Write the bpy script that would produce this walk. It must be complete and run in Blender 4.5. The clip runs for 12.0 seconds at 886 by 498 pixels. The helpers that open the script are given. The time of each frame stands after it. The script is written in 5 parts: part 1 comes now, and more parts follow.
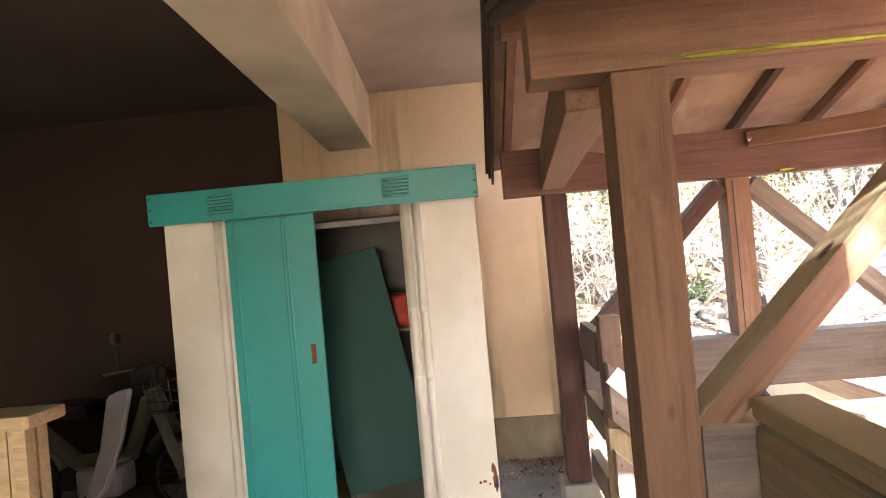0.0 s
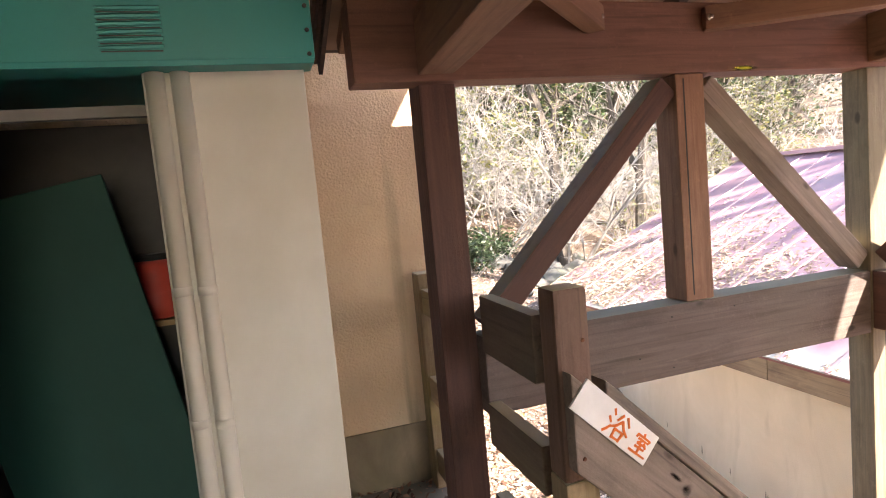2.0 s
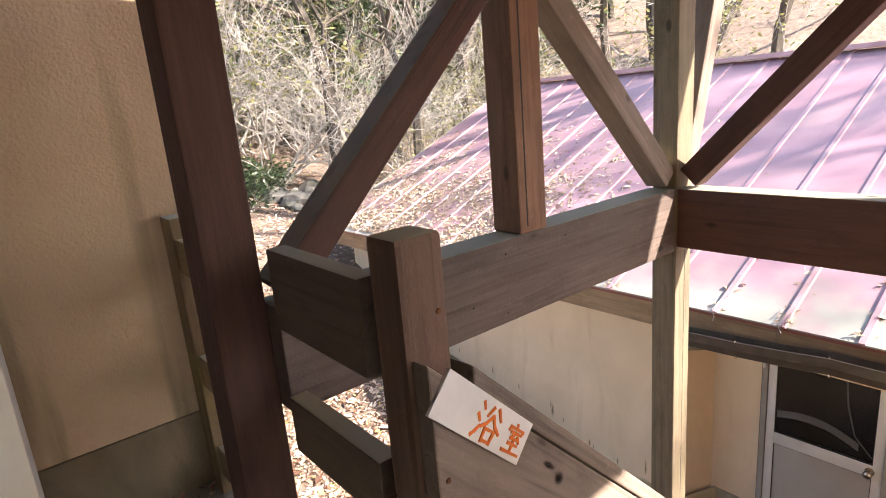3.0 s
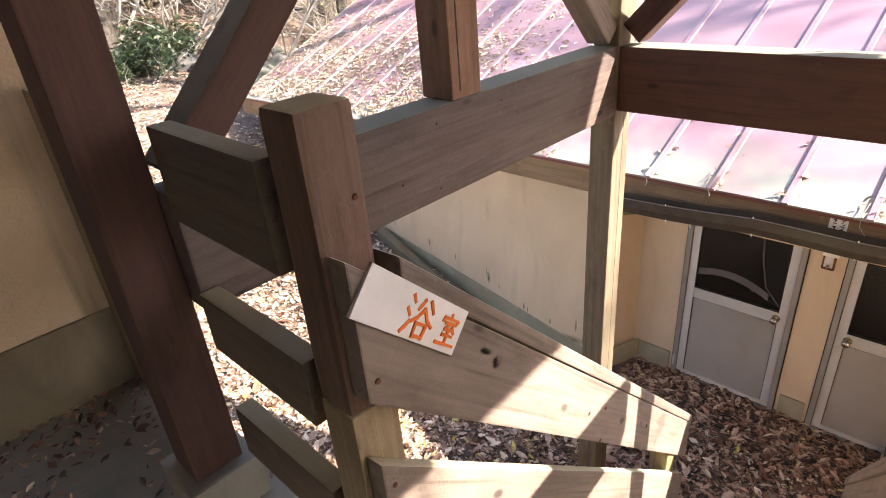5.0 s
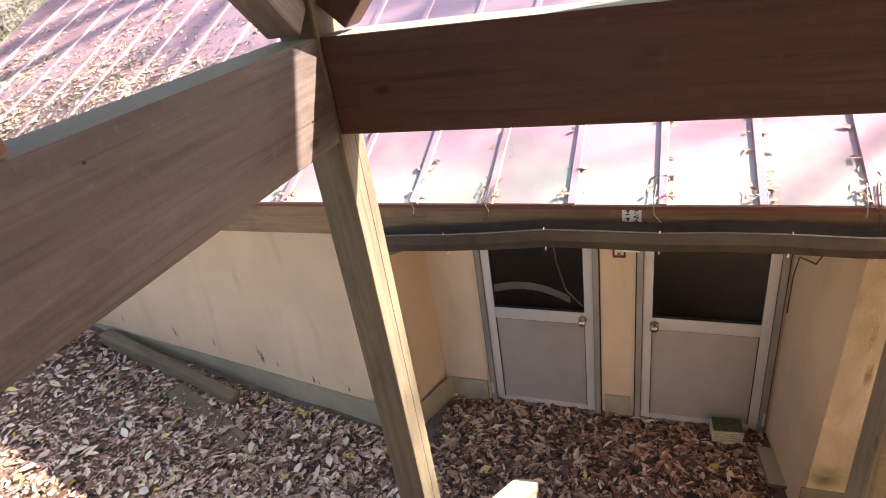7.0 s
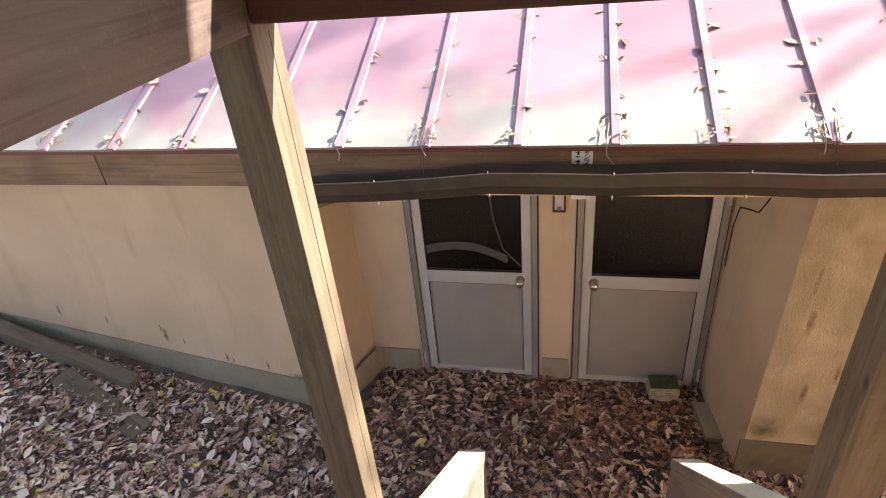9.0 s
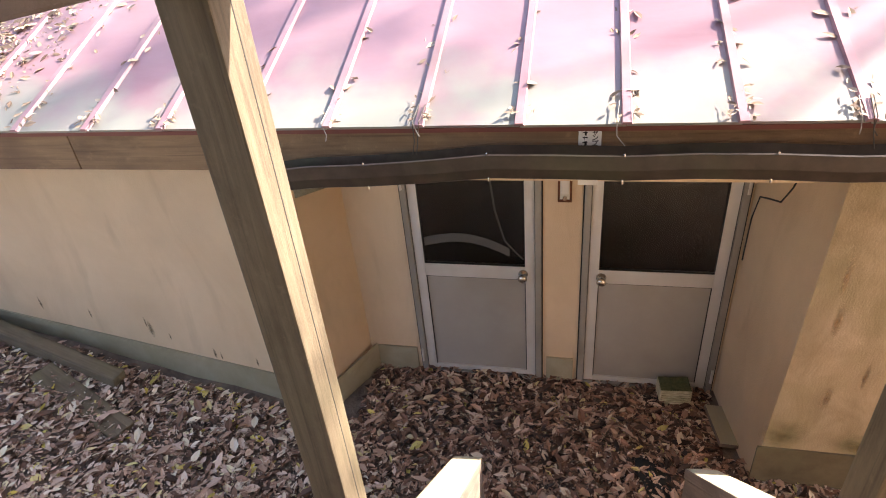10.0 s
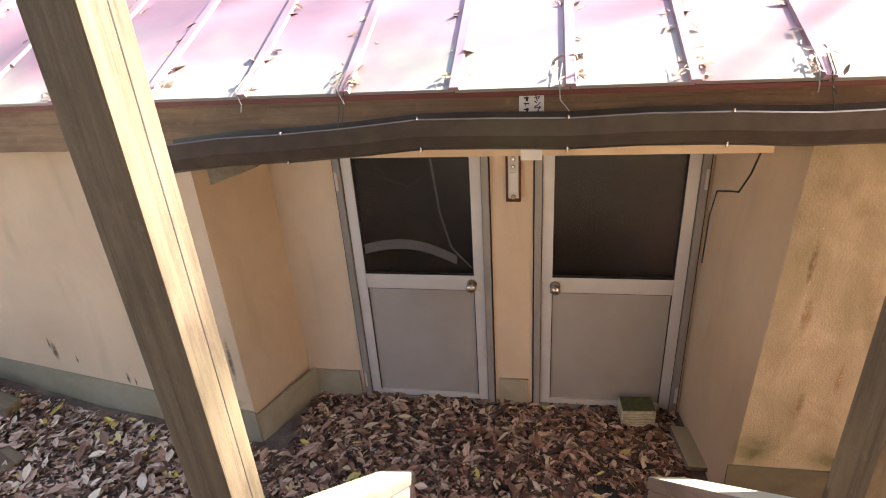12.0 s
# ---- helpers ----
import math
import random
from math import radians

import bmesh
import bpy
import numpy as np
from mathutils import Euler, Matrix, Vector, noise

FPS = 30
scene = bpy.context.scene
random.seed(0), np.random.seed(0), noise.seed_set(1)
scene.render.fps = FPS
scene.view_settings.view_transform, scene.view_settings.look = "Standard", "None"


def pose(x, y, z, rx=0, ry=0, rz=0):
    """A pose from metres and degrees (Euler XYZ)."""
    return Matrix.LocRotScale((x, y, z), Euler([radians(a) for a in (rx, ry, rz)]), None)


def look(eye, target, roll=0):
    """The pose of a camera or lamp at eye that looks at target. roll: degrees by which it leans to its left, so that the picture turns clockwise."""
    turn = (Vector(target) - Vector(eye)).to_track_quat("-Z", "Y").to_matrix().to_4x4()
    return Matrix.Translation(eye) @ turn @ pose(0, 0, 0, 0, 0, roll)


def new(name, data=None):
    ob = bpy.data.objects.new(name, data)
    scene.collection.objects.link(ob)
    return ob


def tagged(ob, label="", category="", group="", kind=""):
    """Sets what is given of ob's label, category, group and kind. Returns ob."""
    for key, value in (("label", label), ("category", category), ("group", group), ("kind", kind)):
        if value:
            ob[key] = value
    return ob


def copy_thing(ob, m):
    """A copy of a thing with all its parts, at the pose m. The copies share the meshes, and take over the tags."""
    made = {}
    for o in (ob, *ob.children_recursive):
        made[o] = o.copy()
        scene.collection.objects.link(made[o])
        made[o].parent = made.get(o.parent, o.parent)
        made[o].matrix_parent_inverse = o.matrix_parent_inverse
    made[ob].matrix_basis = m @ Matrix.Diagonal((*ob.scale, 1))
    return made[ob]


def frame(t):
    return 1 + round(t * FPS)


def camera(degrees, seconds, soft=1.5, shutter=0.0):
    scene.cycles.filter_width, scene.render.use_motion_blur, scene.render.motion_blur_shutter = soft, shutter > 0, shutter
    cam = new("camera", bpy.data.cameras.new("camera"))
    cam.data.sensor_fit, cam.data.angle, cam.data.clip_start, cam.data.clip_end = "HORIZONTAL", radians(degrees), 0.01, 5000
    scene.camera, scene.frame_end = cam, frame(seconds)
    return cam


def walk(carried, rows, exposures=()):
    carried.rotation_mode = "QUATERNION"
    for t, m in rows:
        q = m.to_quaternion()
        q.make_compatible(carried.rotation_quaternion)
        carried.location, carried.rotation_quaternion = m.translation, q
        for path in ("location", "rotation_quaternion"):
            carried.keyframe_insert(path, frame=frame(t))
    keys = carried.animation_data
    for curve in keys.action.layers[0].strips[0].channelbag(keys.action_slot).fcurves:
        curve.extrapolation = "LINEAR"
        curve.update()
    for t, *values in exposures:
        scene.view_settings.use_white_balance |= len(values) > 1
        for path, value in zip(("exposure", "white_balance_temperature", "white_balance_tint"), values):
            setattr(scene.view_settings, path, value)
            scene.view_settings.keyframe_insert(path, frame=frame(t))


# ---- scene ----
cam = camera(74.5, 12.0, soft=1.0)
PATH = [
    (0, (0.222, 0.175, 1.496), (0.112, 2.171, 1.514), -5.1),
    (0.5, (0.204, 0.577, 1.535), (0.095, 2.574, 1.53), -5.0),
    (1, (0.173, 0.84, 1.551), (0.066, 2.836, 1.49), -5.6),
    (1.5, (0.105, 1.212, 1.499), (0.243, 3.204, 1.385), -5.8),
    (2, (0.069, 1.604, 1.413), (0.665, 3.504, 1.224), -5.3),
    (2.5, (0.125, 1.972, 1.365), (1.016, 3.734, 1.047), -5.7),
    (3, (0.254, 2.166, 1.352), (1.469, 3.677, 0.862), -4.9),
    (3.5, (0.292, 2.222, 1.328), (1.51, 3.622, 0.581), -5.4),
    (5.5, (0.474, 2.316, 1.304), (1.739, 3.547, 0.362), -6.5),
    (6, (0.794, 2.503, 1.25), (2.159, 3.617, 0.304), -9.3),
    (6.5, (1.056, 2.628, 1.203), (2.643, 3.42, 0.278), -9.6),
    (7, (1.225, 2.618, 1.087), (2.851, 3.307, 0.149), -9.2),
    (7.5, (1.301, 2.637, 0.939), (2.974, 3.194, -0.005), -7.7),
    (9.5, (1.453, 2.788, 0.821), (3.11, 3.202, -0.221), -5.7),
    (10, (1.55, 2.766, 0.712), (3.201, 3.208, -0.327), -5.9),
    (10.5, (1.676, 2.706, 0.42), (3.33, 3.16, -0.608), -6.0),
    (11, (1.705, 2.694, 0.275), (3.371, 3.131, -0.742), -5.7),
    (11.5, (1.687, 2.686, 0.305), (3.37, 3.093, -0.696), -5.2),
    (12, (1.665, 2.684, 0.343), (3.429, 3.021, -0.538), -4.0),
]
EXPOSURES = [(t, stops, 7250, 17) for t, stops in ((0.0, 3.88), (1.0, 3.8), (1.5, 3.4), (2.0, 2.95), (2.5, 2.55), (3.5, 2.4), (5.5, 2.5), (9.5, 2.3), (12.0, 2.6))]
walk(cam, [(t, look(eye, target, roll)) for t, eye, target, roll in PATH], EXPOSURES)

# ---- light ----
SUN = Vector((0.36, -0.74, 0.60)).normalized()
world = bpy.data.worlds.new("world")
scene.world = world
world.use_nodes = True
_nt = world.node_tree
_sky = _nt.nodes.new("ShaderNodeTexSky")
_sky.sky_type = "NISHITA"
_sky.sun_disc = False
_sky.sun_elevation = math.asin(SUN.z)
_sky.sun_rotation = math.atan2(SUN.x, SUN.y)
_nt.links.new(_sky.outputs[0], _nt.nodes["Background"].inputs[0])
_nt.nodes["Background"].inputs[1].default_value = 0.15
sun = new("sun", bpy.data.lights.new("sun", "SUN"))
sun.data.energy = 5.0
sun.data.angle = radians(0.6)
sun.data.color = (1.0, 0.95, 0.88)
sun.matrix_world = look(SUN * 40, (0, 0, 0))


# ---- materials ----
def material(name, dark, light, scale=(6, 6, 6), rough=0.8, bump=0.3, metal=0.0, stain=None, stain_scale=1.5,
             stain_amount=0.5, grain=0.0, fine=40.0, jitter=0.0, bump_dist=0.004, streak=None, knots=None, blotch=None, lichen=None):
    """Two-scale noise between two colours, large stains, bump, and a jitter for each object."""
    m = bpy.data.materials.new(name)
    m.use_nodes = True
    nt = m.node_tree
    N, L = nt.nodes, nt.links
    b = N["Principled BSDF"]
    co = N.new("ShaderNodeTexCoord")
    info = N.new("ShaderNodeObjectInfo")
    off = N.new("ShaderNodeVectorMath")
    off.operation = "MULTIPLY_ADD"
    L.new(co.outputs["Object"], off.inputs[0])
    off.inputs[1].default_value = (1, 1, 1)
    sc = N.new("ShaderNodeVectorMath")
    sc.operation = "SCALE"
    sc.inputs[0].default_value = (7.3, 3.1, 5.7)
    L.new(info.outputs["Random"], sc.inputs["Scale"])
    L.new(sc.outputs[0], off.inputs[2])
    mp = N.new("ShaderNodeMapping")
    mp.inputs["Scale"].default_value = scale
    L.new(off.outputs[0], mp.inputs[0])
    n1 = N.new("ShaderNodeTexNoise")
    n1.inputs["Scale"].default_value = 1.0
    n1.inputs["Detail"].default_value = 8
    n1.inputs["Roughness"].default_value = 0.62
    n1.inputs["Distortion"].default_value = grain
    L.new(mp.outputs[0], n1.inputs[0])
    ramp = N.new("ShaderNodeValToRGB")
    ramp.color_ramp.elements[0].position, ramp.color_ramp.elements[1].position = 0.3, 0.72
    ramp.color_ramp.elements[0].color, ramp.color_ramp.elements[1].color = (*dark, 1), (*light, 1)
    L.new(n1.outputs[0], ramp.inputs[0])
    col = ramp.outputs[0]
    if stain:
        n2 = N.new("ShaderNodeTexNoise")
        n2.inputs["Scale"].default_value = stain_scale
        n2.inputs["Detail"].default_value = 6
        L.new(off.outputs[0], n2.inputs[0])
        r2 = N.new("ShaderNodeValToRGB")
        r2.color_ramp.elements[0].position, r2.color_ramp.elements[1].position = 0.48, 0.75
        L.new(n2.outputs[0], r2.inputs[0])
        fac = N.new("ShaderNodeMath")
        fac.operation = "MULTIPLY"
        fac.inputs[1].default_value = stain_amount
        L.new(r2.outputs[0], fac.inputs[0])
        mx = N.new("ShaderNodeMix")
        mx.data_type = "RGBA"
        L.new(fac.outputs[0], mx.inputs["Factor"])
        L.new(col, mx.inputs["A"])
        mx.inputs["B"].default_value = (*stain, 1)
        col = mx.outputs["Result"]
    def over(col, value, lo, hi, amount, tint):
        r = N.new("ShaderNodeValToRGB")
        r.color_ramp.elements[0].position, r.color_ramp.elements[1].position = min(lo, hi), max(lo, hi)
        if lo > hi:
            r.color_ramp.elements[0].color, r.color_ramp.elements[1].color = (1, 1, 1, 1), (0, 0, 0, 1)
        L.new(value, r.inputs[0])
        q = N.new("ShaderNodeMath")
        q.operation = "MULTIPLY"
        q.inputs[1].default_value = amount
        L.new(r.outputs[0], q.inputs[0])
        x = N.new("ShaderNodeMix")
        x.data_type = "RGBA"
        L.new(q.outputs[0], x.inputs["Factor"])
        L.new(col, x.inputs["A"])
        x.inputs["B"].default_value = (*tint, 1)
        return x.outputs["Result"]

    if streak:
        ms = N.new("ShaderNodeMapping")
        ms.inputs["Scale"].default_value = streak[1]
        L.new(off.outputs[0], ms.inputs[0])
        ns = N.new("ShaderNodeTexNoise")
        ns.inputs["Scale"].default_value = 1.0
        ns.inputs["Detail"].default_value = 5
        ns.inputs["Distortion"].default_value = 0.5
        L.new(ms.outputs[0], ns.inputs[0])
        col = over(col, ns.outputs[0], 0.56, 0.74, streak[2], streak[0])
    if blotch:
        mb = N.new("ShaderNodeMapping")
        mb.inputs["Scale"].default_value = (2.4, 8, 8)
        L.new(off.outputs[0], mb.inputs[0])
        nb = N.new("ShaderNodeTexNoise")
        nb.inputs["Scale"].default_value = 1.0
        nb.inputs["Detail"].default_value = 9
        nb.inputs["Roughness"].default_value = 0.7
        L.new(mb.outputs[0], nb.inputs[0])
        col = over(col, nb.outputs[0], 0.5, 0.72, blotch[1], blotch[0])
        fl = N.new("ShaderNodeTexNoise")
        fl.inputs["Scale"].default_value = 26
        fl.inputs["Detail"].default_value = 6
        fl.inputs["Roughness"].default_value = 0.75
        L.new(off.outputs[0], fl.inputs[0])
        col = over(col, fl.outputs[0], 0.58, 0.72, 0.35, blotch[2])
    # Upward faces get lichen, paled further to stand for light on the tops.
    if lichen:
        ge = N.new("ShaderNodeNewGeometry")
        se = N.new("ShaderNodeSeparateXYZ")
        L.new(ge.outputs["Normal"], se.inputs[0])
        nl = N.new("ShaderNodeTexNoise")
        nl.inputs["Scale"].default_value = 14
        nl.inputs["Detail"].default_value = 6
        L.new(off.outputs[0], nl.inputs[0])
        pl = N.new("ShaderNodeMath")
        pl.operation = "MULTIPLY_ADD"
        L.new(nl.outputs[0], pl.inputs[0])
        pl.inputs[1].default_value = 0.5
        L.new(se.outputs[2], pl.inputs[2])
        col = over(col, pl.outputs[0], 0.70, 0.92, 0.75, lichen)
    if knots:
        mk = N.new("ShaderNodeMapping")
        mk.inputs["Scale"].default_value = (2.6, 5.5, 5.5)
        L.new(off.outputs[0], mk.inputs[0])
        vk = N.new("ShaderNodeTexVoronoi")
        vk.inputs["Scale"].default_value = 1.0
        L.new(mk.outputs[0], vk.inputs[0])
        col = over(col, vk.outputs["Distance"], 0.085, 0.045, 0.85, knots)
    if jitter:
        hs = N.new("ShaderNodeHueSaturation")
        mr = N.new("ShaderNodeMapRange")
        mr.inputs["To Min"].default_value, mr.inputs["To Max"].default_value = 1 - jitter, 1 + jitter
        L.new(info.outputs["Random"], mr.inputs["Value"])
        L.new(mr.outputs[0], hs.inputs["Value"])
        L.new(col, hs.inputs["Color"])
        col = hs.outputs[0]
    L.new(col, b.inputs["Base Color"])
    b.inputs["Roughness"].default_value = rough
    b.inputs["Metallic"].default_value = metal
    if bump:
        n3 = N.new("ShaderNodeTexNoise")
        n3.inputs["Scale"].default_value = fine
        n3.inputs["Detail"].default_value = 5
        L.new(off.outputs[0], n3.inputs[0])
        ad = N.new("ShaderNodeMath")
        ad.operation = "MULTIPLY_ADD"
        L.new(n3.outputs[0], ad.inputs[0])
        ad.inputs[1].default_value = 0.5
        L.new(n1.outputs[0], ad.inputs[2])
        bp = N.new("ShaderNodeBump")
        bp.inputs["Strength"].default_value = bump
        bp.inputs["Distance"].default_value = bump_dist
        L.new(ad.outputs[0], bp.inputs["Height"])
        L.new(bp.outputs[0], b.inputs["Normal"])
    return m


def plain(name, color, rough=0.5, metal=0.0):
    return material(name, tuple(c * 0.88 for c in color), tuple(min(1, c * 1.08) for c in color), (9, 9, 9), rough, 0.1, metal)


def wood(name, dark, light, stain=None, amount=0.4, rough=0.75, jitter=0.12, sscale=2.5, lichen=(0.50, 0.46, 0.31)):
    deep, dark = dark, tuple(d + (b - d) * 0.3 for d, b in zip(dark, light))
    light = tuple(d + (b - d) * 0.85 for d, b in zip(dark, light))
    return material(name, dark, light, (1.6, 34, 34), rough, 0.6, 0, stain, sscale, amount, 0.9, 110, jitter, 0.004,
                    streak=(tuple(c * 0.6 for c in deep), (1.6, 60, 60), 0.6), knots=tuple(c * 0.45 for c in deep),
                    blotch=(tuple(c * 0.75 for c in deep), 0.68, tuple(min(1, c * 1.45) for c in light)), lichen=lichen)


M_WOOD = wood("stained_timber", (0.115, 0.054, 0.032), (0.25, 0.134, 0.082), (0.18, 0.12, 0.075), 0.5)
# Red stain, darkened further to hold the shade inside the shelter.
M_REDW = wood("red_stained_shade_timber", (0.040, 0.017, 0.013), (0.105, 0.046, 0.034), (0.07, 0.034, 0.027), 0.5, lichen=(0.30, 0.29, 0.22))
M_PLATE = wood("red_brown_timber", (0.105, 0.045, 0.032), (0.22, 0.105, 0.072), (0.15, 0.08, 0.055), 0.5)
M_RAIL = wood("weathered_timber", (0.088, 0.066, 0.054), (0.265, 0.205, 0.168), (0.18, 0.155, 0.115), 0.55)
M_GUARD = wood("dark_weathered_timber", (0.06, 0.041, 0.031), (0.17, 0.122, 0.09), (0.135, 0.115, 0.07), 0.55)
M_NEWEL = wood("red_weathered_timber", (0.075, 0.042, 0.03), (0.215, 0.125, 0.09), (0.15, 0.12, 0.075), 0.5)
M_MOSSW = wood("mossy_timber", (0.15, 0.105, 0.06), (0.36, 0.275, 0.165), (0.26, 0.26, 0.07), 0.65)
M_BEAM = wood("grey_brown_beam_timber", (0.060, 0.042, 0.037), (0.172, 0.128, 0.108), (0.115, 0.094, 0.074), 0.6, lichen=(0.30, 0.30, 0.22))
M_POST = wood("greyed_post_timber", (0.076, 0.057, 0.036), (0.21, 0.165, 0.11), (0.155, 0.14, 0.08), 0.6)
M_OLDW = wood("rotten_timber", (0.10, 0.075, 0.045), (0.24, 0.185, 0.12), (0.17, 0.165, 0.06), 0.55, lichen=None)
M_PALEW = wood("pale_timber", (0.36, 0.24, 0.13), (0.56, 0.41, 0.25), (0.34, 0.24, 0.14), 0.3)
M_DARKW = wood("dark_timber", (0.04, 0.022, 0.014), (0.09, 0.052, 0.035))
M_BOARD = material("soffit_board", (0.27, 0.165, 0.11), (0.43, 0.29, 0.205), (2, 3, 9), 0.8, 0.3, 0, (0.17, 0.12, 0.085), 4.5, 0.75, 0.6, 60, streak=((0.50, 0.45, 0.36), (7, 4, 5), 0.55))
M_FASCIA = wood("fascia_timber", (0.13, 0.075, 0.04), (0.30, 0.19, 0.10), (0.10, 0.05, 0.03), 0.6)
M_STUCCO = material("cream_stucco", (0.60, 0.44, 0.29), (0.74, 0.57, 0.40), (1.6, 1.6, 0.8), 0.9, 0.8, 0, (0.44, 0.30, 0.17), 0.9, 0.5, 0.6, 85, 0, 0.016, streak=((0.24, 0.20, 0.125), (6, 6, 0.5), 0.85))
M_BATHW = material("bathhouse_render", (0.60, 0.447, 0.29), (0.72, 0.552, 0.375), (2.2, 2.2, 1.2), 0.9, 0.7, 0, (0.48, 0.36, 0.25), 1.3, 0.5, 0.5, 130, 0, 0.006, streak=((0.42, 0.30, 0.19), (5, 5, 1.2), 0.4))
M_DIRTYW = material("dirty_render", (0.30, 0.235, 0.145), (0.52, 0.41, 0.285), (4.5, 4.5, 3.0), 0.92, 0.9, 0, (0.27, 0.235, 0.115), 2.4, 0.7, 0.8, 120, 0, 0.01, streak=((0.18, 0.13, 0.06), (6, 6, 1.0), 0.75))
M_STAIN = material("run_off_stain", (0.36, 0.22, 0.10), (0.54, 0.37, 0.21), (30, 30, 14), 0.9, 0.3)


def broken(m, scale, lo, hi, strength):
    """Thins a stain out in specks and towards its edge, so that the wall shows through."""
    nt = m.node_tree
    N, L = nt.nodes, nt.links
    co = N.new("ShaderNodeTexCoord")
    n = N.new("ShaderNodeTexNoise")
    n.inputs["Scale"].default_value = scale
    n.inputs["Detail"].default_value = 7
    n.inputs["Roughness"].default_value = 0.7
    L.new(co.outputs["Object"], n.inputs[0])
    r = N.new("ShaderNodeMapRange")
    r.inputs["From Min"].default_value, r.inputs["From Max"].default_value = lo, hi
    L.new(n.outputs[0], r.inputs["Value"])
    c = N.new("ShaderNodeVectorMath")
    c.operation = "MULTIPLY_ADD"
    L.new(co.outputs["Generated"], c.inputs[0])
    c.inputs[1].default_value, c.inputs[2].default_value = (2, 0, 2), (-1, 0, -1)
    d = N.new("ShaderNodeVectorMath")
    d.operation = "LENGTH"
    L.new(c.outputs[0], d.inputs[0])
    f = N.new("ShaderNodeMapRange")
    f.interpolation_type = "SMOOTHSTEP"
    f.inputs["From Min"].default_value, f.inputs["From Max"].default_value = 0.05, 0.8
    f.inputs["To Min"].default_value, f.inputs["To Max"].default_value = strength, 0.0
    L.new(d.outputs["Value"], f.inputs["Value"])
    p = N.new("ShaderNodeMath")
    p.operation = "MULTIPLY"
    L.new(r.outputs[0], p.inputs[0])
    L.new(f.outputs[0], p.inputs[1])
    L.new(p.outputs[0], N["Principled BSDF"].inputs["Alpha"])


broken(M_STAIN, 22, 0.30, 0.64, 0.65)
M_MOSSB = material("mossy_plinth", (0.095, 0.078, 0.048), (0.19, 0.157, 0.10), (6, 6, 6), 0.95, 0.6, 0, (0.115, 0.115, 0.06), 3, 0.7)
M_BASE = material("plinth_cement", (0.27, 0.235, 0.155), (0.42, 0.37, 0.265), (4, 4, 4), 0.9, 0.5, 0, (0.27, 0.23, 0.13), 2.5, 0.7, 0.4, 90)
M_PLINTH = material("stained_plinth", (0.15, 0.115, 0.075), (0.33, 0.265, 0.18), (3, 3, 3), 0.95, 0.6, 0, (0.13, 0.125, 0.06), 2.2, 0.7, 0.6, 80, streak=((0.09, 0.07, 0.045), (6, 6, 1.0), 0.7))
M_CONC = material("concrete", (0.20, 0.19, 0.165), (0.34, 0.32, 0.275), (3, 3, 3), 0.85, 0.6, 0, (0.09, 0.11, 0.05), 1.6, 0.75, 0.5, 70)
M_CEIL = material("painted_ceiling", (0.60, 0.49, 0.42), (0.74, 0.63, 0.55), (1.2, 1.2, 1.2), 0.9, 0.2, 0, (0.28, 0.19, 0.13), 1.1, 0.7, 0.7, 60)
M_CBEAM = material("painted_beam", (0.58, 0.48, 0.34), (0.74, 0.63, 0.47), (2, 0.6, 2), 0.85, 0.4, 0, (0.32, 0.24, 0.15), 1.6, 0.6, 1.0, 60)
M_DCEIL = material("dark_brown_ceiling", (0.05, 0.036, 0.028), (0.11, 0.075, 0.055), (1, 1, 1), 0.85, 0.2)
# Brown of the carport's left side, with the shade put into the colour.
M_SHADEWALL = material("shade_darkened_wall", (0.018, 0.010, 0.0065), (0.044, 0.023, 0.014), (1, 1, 1), 0.9, 0.3)
M_TEAL = material("teal_paint", (0.006, 0.215, 0.205), (0.010, 0.28, 0.265), (2, 2, 1), 0.42, 0.12, 0, (0.03, 0.20, 0.165), 1.5, 0.45, 0.3, 30)
M_CREAM = material("cream_paint", (0.55, 0.53, 0.47), (0.65, 0.625, 0.56), (2, 2, 1), 0.45, 0.12, 0, (0.40, 0.355, 0.27), 1.6, 0.65, 0.3, 30)
# Teal of the spare door, lowered to hold the shade around it.
M_SHADETEAL = material("shade_darkened_teal", (0.004, 0.046, 0.036), (0.007, 0.075, 0.058), (2, 2, 1), 0.7, 0.12, 0, (0.02, 0.08, 0.06), 1.5, 0.5)
M_TRACK = plain("dull_steel_track", (0.2, 0.19, 0.18), 0.6)
# Steel colour darkened in place of the shed's inner shade.
M_SHEDIN = material("shade_dark_steel", (0.05, 0.05, 0.05), (0.09, 0.088, 0.085), (3, 3, 3), 0.6, 0.2)
M_RUST = material("rust", (0.06, 0.02, 0.01), (0.22, 0.08, 0.03), (20, 20, 20), 0.9, 0.6)
M_METAL = material("red_metal_roof", (0.27, 0.148, 0.178), (0.39, 0.255, 0.285), (1.2, 0.5, 1), 0.38, 0.15, 0.1, (0.25, 0.19, 0.19), 1.6, 0.6, 0.6, 40, 0.05)


